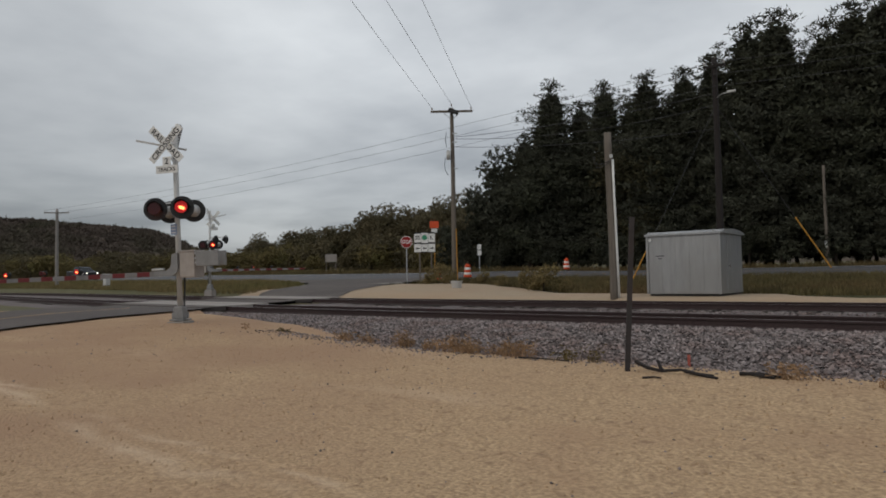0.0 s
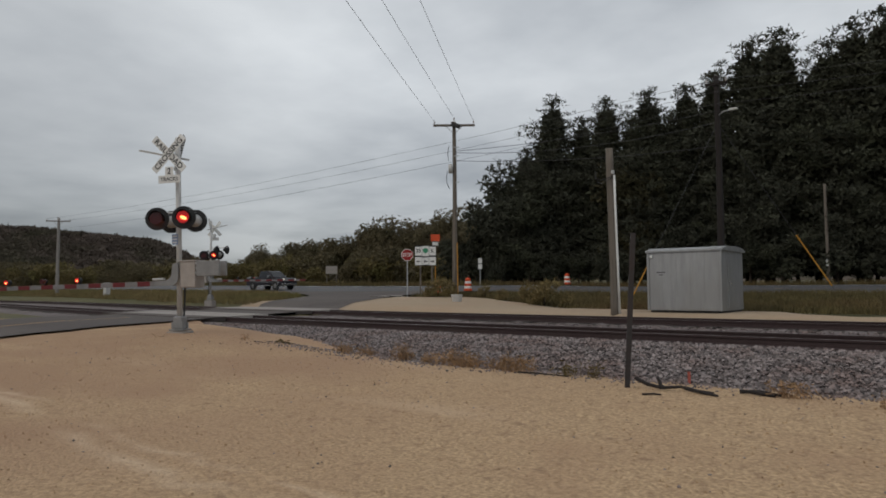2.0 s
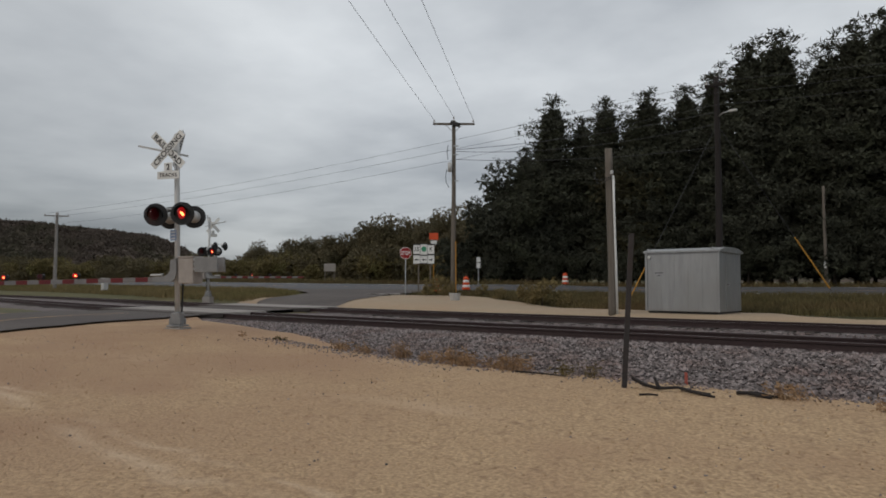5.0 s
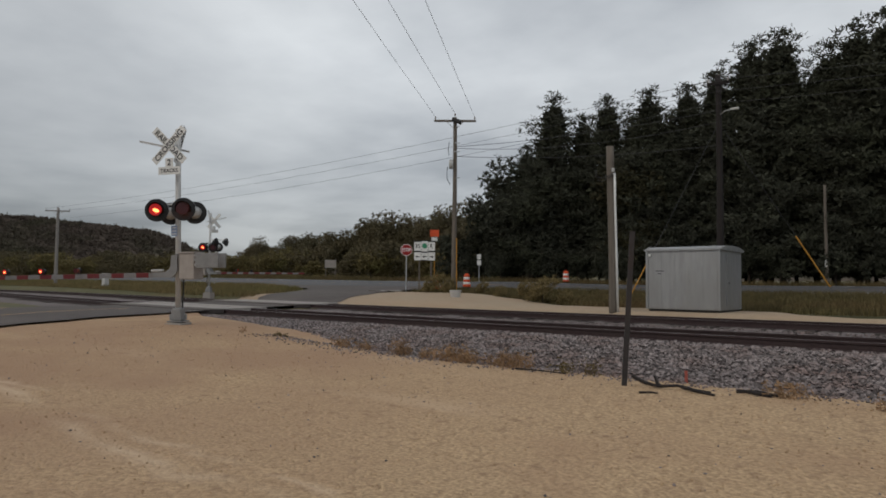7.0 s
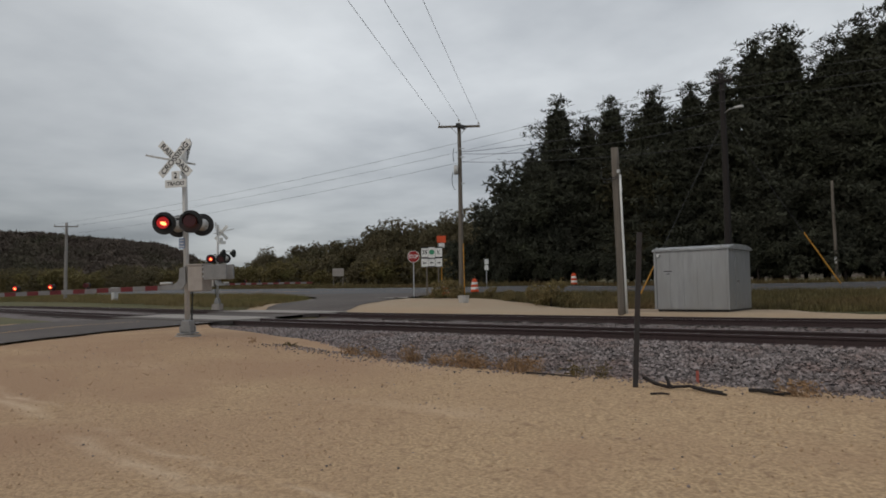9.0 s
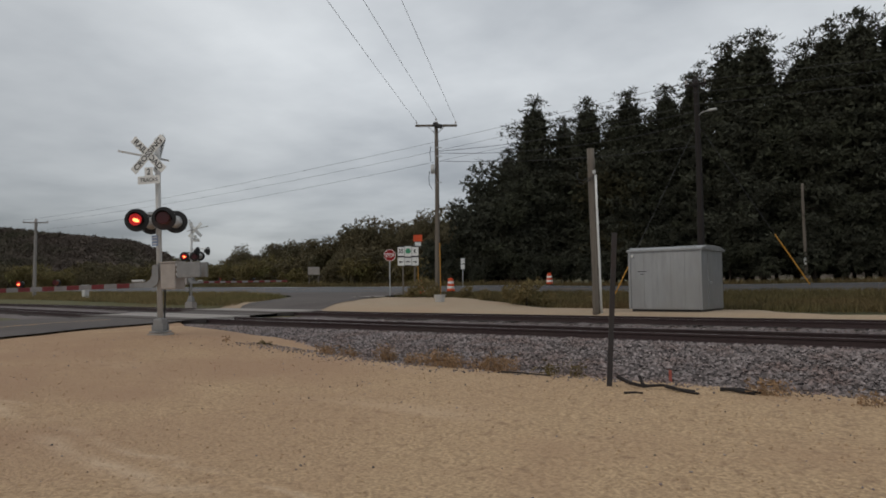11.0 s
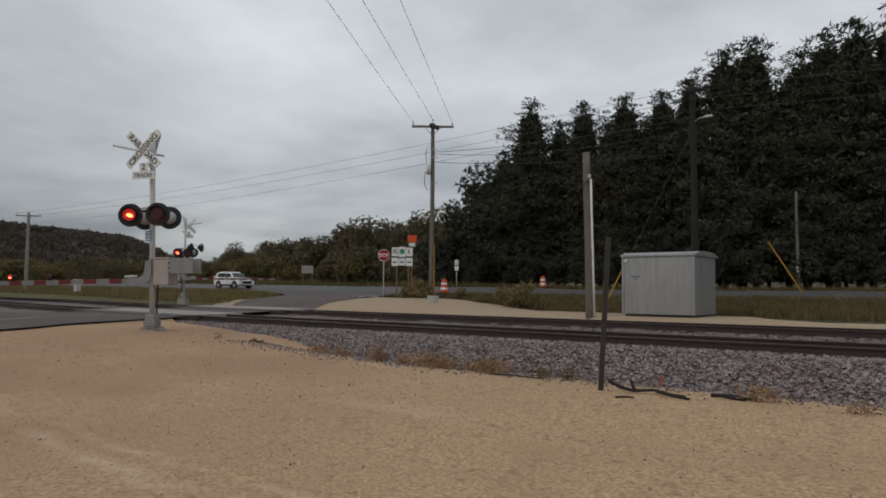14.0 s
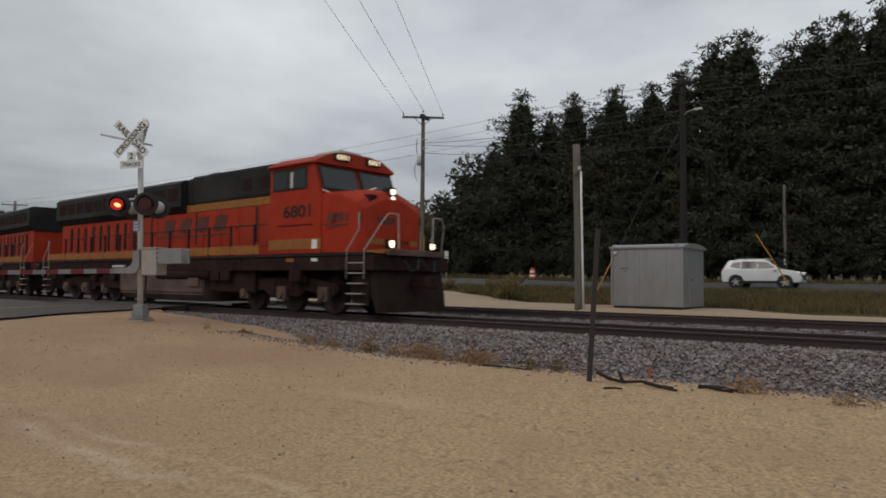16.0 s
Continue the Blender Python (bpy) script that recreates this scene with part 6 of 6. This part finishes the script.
    for sg in (-1, 1):
        bm = bmesh.new()
        rod(bm, (-7.0, sg * 1.36, 1.10), (-10.4, sg * 1.36, 1.10), 0.17, 0.17, 14)
        part("air_reservoir", bm, U, L, smooth=True)
        b("gauge_box", M["tankmat"], -7.9, sg * 1.45, 0.95, 0.7, 0.08, 0.5, 0.02)
        for x in (-2.4, -6.0, -6.6, -14.0, -19.8):
            b("equipment_box", U, x, sg * 1.40, 1.08, 0.5, 0.16, 0.34, 0.02)
        b("sill_marker", M["white"], -1.5, sg * 1.49, 1.52, 0.26, 0.012, 0.09, 0.003)
        b("sill_marker", M["lyellow"], -2.6, sg * 1.49, 1.52, 0.36, 0.012, 0.10, 0.003)
    # trucks with side frames, springs and wheels
    wheels = []
    for tx in (-3.3, -17.0):
        tr = b("truck", U, tx, 0, 0.78, 4.6, 1.5, 0.30, 0.04, "grimy three-axle truck")
        for sg in (-1, 1):
            bm = bmesh.new()
            prism(bm, [(tx - 2.45, 0.62), (tx - 2.2, 0.50), (tx - 1.0, 0.66), (tx - 0.75, 0.48), (tx + 0.75, 0.48), (tx + 1.0, 0.66), (tx + 2.2, 0.50), (tx + 2.45, 0.62), (tx + 2.45, 0.84), (tx + 1.2, 1.02), (tx - 1.2, 1.02), (tx - 2.45, 0.84)], sg * 1.02, sg * 1.16)
            part("side_frame", bm, U, tr)
            for ax in (-1.9, 0.0, 1.9):
                bm = bmesh.new()
                box(bm, tx + ax, sg * 1.2, 0.56, 0.42, 0.16, 0.40, 0.03)
                rod(bm, (tx + ax, sg * 1.26, 0.55), (tx + ax, sg * 1.34, 0.55), 0.15, 0.12, 12)
                part("axle_box", bm, M["tankmat"], tr)
                for dx in (-0.42, 0.42):
                    bm = bmesh.new()
                    for k in range(5):
                        rod(bm, (tx + ax + dx, sg * 1.12, 0.60 + 0.055 * k), (tx + ax + dx, sg * 1.12, 0.635 + 0.055 * k), 0.085, 0.085, 10)
                    part("coil_spring", bm, U, tr)
            b("brake_cylinder", U, tx + 0.95, sg * 1.24, 0.96, 0.5, 0.2, 0.22, 0.05)
        for ax in (-1.9, 0.0, 1.9):
            bm = bmesh.new()
            rod(bm, (0, -0.78, 0), (0, 0.78, 0), 0.09, 0.09, 12)
            for sg in (-1, 1):
                rod(bm, (0, sg * 0.68, 0), (0, sg * 0.82, 0), 0.533, 0.525, 28)
                rod(bm, (0, sg * 0.66, 0), (0, sg * 0.69, 0), 0.565, 0.565, 28)
                for k in range(5):
                    a = radians(72 * k)
                    box(bm, 0.28 * math.cos(a), sg * 0.825, 0.28 * math.sin(a), 0.12, 0.02, 0.12, 0.004)
            w = part("wheelset", bm, M["rail"], L, "steel wheelset", smooth=False)
            m = Matrix.Translation((tx + ax, 0, 0.533))
            w.matrix_basis = m
            wheels.append((w, m))
    return L, wheels


M["board_lit"] = glow("lit_number_board", (1.0, 0.80, 0.5), 0.7)
loco, wheels_a = build_loco("locomotive", "faded orange and black diesel locomotive with lit headlamps", True)
loco_rear, wheels_b = build_loco("locomotive", "second faded orange and black diesel locomotive coupled behind", False)


# ---- vehicles ----
def body_shell(ob, name, material, prof, half, taper, zt):
    """A car body from its side outline, narrowed above the waist."""
    bm = bmesh.new()
    prism(bm, prof, -half, half)
    for v in bm.verts:
        if v.co.z > zt:
            v.co.y *= taper
    es = [e for e in bm.edges]
    bmesh.ops.bevel(bm, geom=es, offset=0.05, segments=3, affect="EDGES", profile=0.6)
    return part(name, bm, material, ob, smooth=True)


def car_wheels(ob, xs, half, r, hub):
    out = []
    for x in xs:
        for sg in (-1, 1):
            bm = bmesh.new()
            rod(bm, (0, -0.11, 0), (0, 0.11, 0), r, r, 28)
            bmesh.ops.bevel(bm, geom=[e for e in bm.edges if abs(e.verts[0].co.y - e.verts[1].co.y) < 1e-4], offset=0.03, segments=2, affect="EDGES")
            w = part("wheel", bm, M["rubber"], ob, "black tyre on a bright rim")
            bm = bmesh.new()
            rod(bm, (0, sg * 0.10, 0), (0, sg * 0.118, 0), r * 0.66, r * 0.62, 24)
            rim = part("rim", bm, M["black"], w)
            for k in range(5):
                bm = bmesh.new()
                a = radians(72 * k)
                box(bm, r * 0.32, sg * 0.122, 0, r * 0.56, 0.016, r * 0.20, 0.004, m=pose(0, 0, 0, 0, 72 * k, 0))
                part("spoke", bm, hub, w)
            m = Matrix.Translation((x, sg * (half - 0.10), r))
            w.matrix_basis = m
            out.append((w, m))
    return out


def glass_strip(ob, name, outline, half, material):
    for sg in (-1, 1):
        bm = bmesh.new()
        prism(bm, outline, sg * half - 0.008, sg * half + 0.008)
        part(name, bm, material, ob)


def build_suv():
    s = thing("white_suv", pose(-45, 43.5, 0.95), "small white crossover car driving along the highway", "car", "moving vehicles")
    prof = [(2.04, 0.34), (2.12, 0.55), (2.04, 0.80), (1.84, 0.96), (0.98, 1.10), (-1.98, 1.12), (-2.10, 0.95), (-2.10, 0.50), (-2.02, 0.34)]
    body_shell(s, "body", M["carwhite"], prof, 0.88, 1.0, 9)
    body_shell(s, "greenhouse", M["carwhite"], [(1.05, 1.06), (0.42, 1.52), (0.1, 1.62), (-1.1, 1.64), (-1.75, 1.58), (-2.02, 1.06)], 0.86, 0.80, 1.2)
    # cladding, arches
    for sg in (-1, 1):
        bm = bmesh.new()
        box(bm, 0, sg * 0.872, 0.36, 2.2, 0.03, 0.14, 0.01)
        part("sill_cladding", bm, M["black"], s)
        for x in (1.28, -1.30):
            bm = bmesh.new()
            rod(bm, (x, sg * 0.80, 0.36), (x, sg * 0.884, 0.36), 0.42, 0.42, 24)
            part("wheel_arch", bm, M["black"], s)
        bm = bmesh.new()
        box(bm, 0.78, sg * 0.98, 1.08, 0.14, 0.18, 0.14, 0.03)
        part("mirror", bm, M["carwhite"], s)
        bm = bmesh.new()
        box(bm, -0.5, sg * 0.60, 1.66, 1.7, 0.04, 0.04, 0.01)
        part("roof_rail", bm, M["galv"], s)
        bm = bmesh.new()
        box(bm, 1.95, sg * 0.66, 0.86, 0.26, 0.34, 0.16, 0.04)
        part("headlight", bm, M["chrome"], s)
        bm = bmesh.new()
        box(bm, -2.04, sg * 0.70, 1.0, 0.12, 0.26, 0.30, 0.03)
        part("tail_light", bm, M["red"], s)
        for x in (0.35, -0.65):
            bm = bmesh.new()
            box(bm, x, sg * 0.885, 0.95, 0.18, 0.02, 0.03, 0.006)
            part("door_handle", bm, M["carwhite"], s)
    for sg in (-1, 1):
        for pts in ([(0.80, 1.14), (0.36, 1.48), (-0.12, 1.52), (-0.12, 1.12)], [(-0.18, 1.12), (-0.18, 1.52), (-1.02, 1.52), (-1.02, 1.10)], [(-1.08, 1.12), (-1.08, 1.50), (-1.50, 1.46), (-1.62, 1.22)]):
            bm = bmesh.new()
            prism(bm, pts, -0.01, 0.01, m=Matrix.Translation((0, sg * 0.800, 0)) @ Matrix.Diagonal((1, sg, 1, 1)))
            for v in bm.verts:
                v.co.y = sg * (0.862 - (v.co.z - 1.06) * 0.29 + (0.018 if abs(v.co.y) > 0.80 else -0.03))
            bmesh.ops.recalc_face_normals(bm, faces=bm.faces)
            part("side_window", bm, M["winglass"], s)
    bm = bmesh.new()
    A = [(1.02, -0.74, 1.12), (1.02, 0.74, 1.12), (0.46, 0.64, 1.52), (0.46, -0.64, 1.52)]
    lo = [bm.verts.new(p) for p in A]
    hi = [bm.verts.new((x + 0.03, y, z + 0.03)) for x, y, z in A]
    bm.faces.new(hi)
    for i in range(4):
        bm.faces.new((lo[i], lo[(i + 1) % 4], hi[(i + 1) % 4], hi[i]))
    part("windshield", bm, M["winglass"], s)
    bm = bmesh.new()
    box(bm, 2.08, 0, 0.62, 0.08, 1.1, 0.26, 0.03)
    part("grille", bm, M["black"], s)
    return s, car_wheels(s, (1.28, -1.30), 0.88, 0.345, M["paint_grey"])


def build_pickup():
    s = thing("dark_pickup", pose(-45, 43.5, 0.95), "dark blue pickup truck driving along the highway", "pickup truck", "moving vehicles")
    D = M["cardark"]
    body_shell(s, "body", D, [(2.80, 0.48), (2.84, 0.70), (2.78, 1.06), (2.6, 1.14), (1.2, 1.20), (-2.78, 1.20), (-2.80, 0.55), (-2.7, 0.45)], 0.94, 1.0, 9)
    body_shell(s, "cab", D, [(1.30, 1.16), (0.62, 1.80), (0.4, 1.86), (-0.62, 1.86), (-0.80, 1.80), (-0.92, 1.16)], 0.90, 0.82, 1.3)
    bm = bmesh.new()
    box(bm, -1.85, 0, 1.205, 1.72, 1.56, 0.03, 0.004)
    part("bed_floor", bm, M["black"], s, "dark open cargo bed")
    for sg in (-1, 1):
        bm = bmesh.new()
        box(bm, -1.86, sg * 0.88, 1.235, 1.84, 0.09, 0.06, 0.02)
        part("bed_rail", bm, M["chrome"], s, "bright bed rail")
        for x in (1.86, -1.72):
            bm = bmesh.new()
            rod(bm, (x, sg * 0.85, 0.44), (x, sg * 0.946, 0.44), 0.47, 0.47, 24)
            part("wheel_arch", bm, M["black"], s)
        bm = bmesh.new()
        tube(bm, [(1.86 + 0.5 * math.cos(radians(a)), sg * 0.95, 0.44 + 0.5 * math.sin(radians(a))) for a in range(10, 171, 16)], 0.022, 6)
        part("arch_trim", bm, M["chrome"], s)
        bm = bmesh.new()
        box(bm, 0.0, sg * 0.945, 0.78, 2.6, 0.02, 0.04, 0.006)
        part("side_moulding", bm, M["chrome"], s)
        bm = bmesh.new()
        box(bm, 0.0, sg * 0.86, 0.44, 1.9, 0.10, 0.06, 0.02)
        part("running_board", bm, M["galv"], s)
        bm = bmesh.new()
        box(bm, 0.92, sg * 1.02, 1.30, 0.14, 0.20, 0.20, 0.03)
        part("mirror", bm, M["chrome"], s)
        bm = bmesh.new()
        rod(bm, (2.80, sg * 0.70, 0.96), (2.865, sg * 0.70, 0.96), 0.10, 0.10, 14)
        part("headlight", bm, M["carlamp"], s, "lit headlight")
        for pts in ([(1.06, 1.26), (0.60, 1.70), (0.16, 1.74), (0.16, 1.24)], [(0.10, 1.24), (0.10, 1.74), (-0.58, 1.74), (-0.72, 1.26)]):
            bm = bmesh.new()
            prism(bm, pts, -0.01, 0.01)
            for v in bm.verts:
                v.co.y = sg * (0.902 - max(v.co.z - 1.16, 0) * 0.205 + (0.016 if v.co.y > 0 else -0.03))
            bmesh.ops.recalc_face_normals(bm, faces=bm.faces)
            part("side_window", bm, M["winglass"], s)
    bm = bmesh.new()
    A = [(1.26, -0.72, 1.22), (1.26, 0.72, 1.22), (0.68, 0.66, 1.76), (0.68, -0.66, 1.76)]
    lo = [bm.verts.new(p) for p in A]
    hi = [bm.verts.new((x + 0.03, y, z + 0.03)) for x, y, z in A]
    bm.faces.new(hi)
    for i in range(4):
        bm.faces.new((lo[i], lo[(i + 1) % 4], hi[(i + 1) % 4], hi[i]))
    part("windshield", bm, M["winglass"], s)
    bm = bmesh.new()
    box(bm, 2.84, 0, 0.56, 0.12, 1.8, 0.20, 0.04)
    part("bumper", bm, M["chrome"], s)
    bm = bmesh.new()
    box(bm, 2.83, 0, 0.90, 0.06, 1.1, 0.24, 0.02)
    part("grille", bm, M["black"], s)
    bm = bmesh.new()
    box(bm, -2.84, 0, 0.56, 0.12, 1.8, 0.18, 0.04)
    part("rear_bumper", bm, M["chrome"], s)
    return s, car_wheels(s, (1.86, -1.72), 0.94, 0.40, M["bracket"])


M["carlamp"] = glow("lit_car_lamp", (1.0, 0.93, 0.8), 1.1)
suv, wheels_s = build_suv()
pickup, wheels_p = build_pickup()

# place along the track or the highway at each moment
LOCO_T = [0.0, 4.0, 8.0, 10.0, 12.0, 13.0, 13.5, 14.0, 14.5, 15.0, 15.5, 16.0]


def on_track(x, reverse=False):
    """The pose of a locomotive whose two trucks ride on the curve; x is its nose lamps' place along the track."""
    f, r = (x - 3.3, x - 17.0) if not reverse else (x + 17.0, x + 3.3)
    pf, pr = Vector((f, LOCO_Y + bend(f), 0)), Vector((r, LOCO_Y + bend(r), 0))
    d = (pf - pr).normalized()
    o = pf + d * 3.3 if not reverse else pr - d * 3.3
    return pose(o.x, o.y, 0, 0, 0, math.degrees(math.atan2(d.y, d.x)) + (180 if reverse else 0))


def loco_x(t):
    return lerp_table([(0.0, -397.0), (14.5, -48.3), (15.0, -36.25), (15.5, -24.15), (16.0, -13.05)], t)

SUV_X = [(0.0, -375.0), (8.0, -194.0), (12.5, -93.2), (13.5, -71.0), (14.5, -48.2), (15.0, -36.4), (15.5, -23.2), (16.0, -9.5)]
PICK_X = [(0.0, -99.0), (1.0, -78.5), (2.0, -57.7), (2.5, -47.2), (3.0, -35.6), (3.5, -22.5), (4.0, -9.2), (4.5, 4.4), (8.0, 100.0), (16.0, 300.0)]


def roll_rows(m, way, per_frame):
    """A wheel's turning, by an even angle for each thirtieth of a second."""
    n = frame(16.0) - 1
    return [(k / FPS, m @ pose(0, 0, 0, 0, (way * per_frame * k) % 360, 0)) for k in range(n + 1)]


def motions():
    key_rotors()
    for w, m in wheels_a:
        walk(w, roll_rows(m, 1, 68))
    for w, m in wheels_b:
        walk(w, roll_rows(m, -1, 68))
    for w, m in wheels_s + wheels_p:
        walk(w, roll_rows(m, 1, 61))
    walk(loco, [(t, on_track(loco_x(t))) for t in LOCO_T])
    walk(loco_rear, [(t, on_track(loco_x(t) - 44.2, True)) for t in LOCO_T])
    for ob, xs in ((suv, SUV_X), (pickup, PICK_X)):
        y = 43.5
        walk(ob, [(t, pose(x, y, ground_z(x, y) + 0.02)) for t, x in xs])


motions()
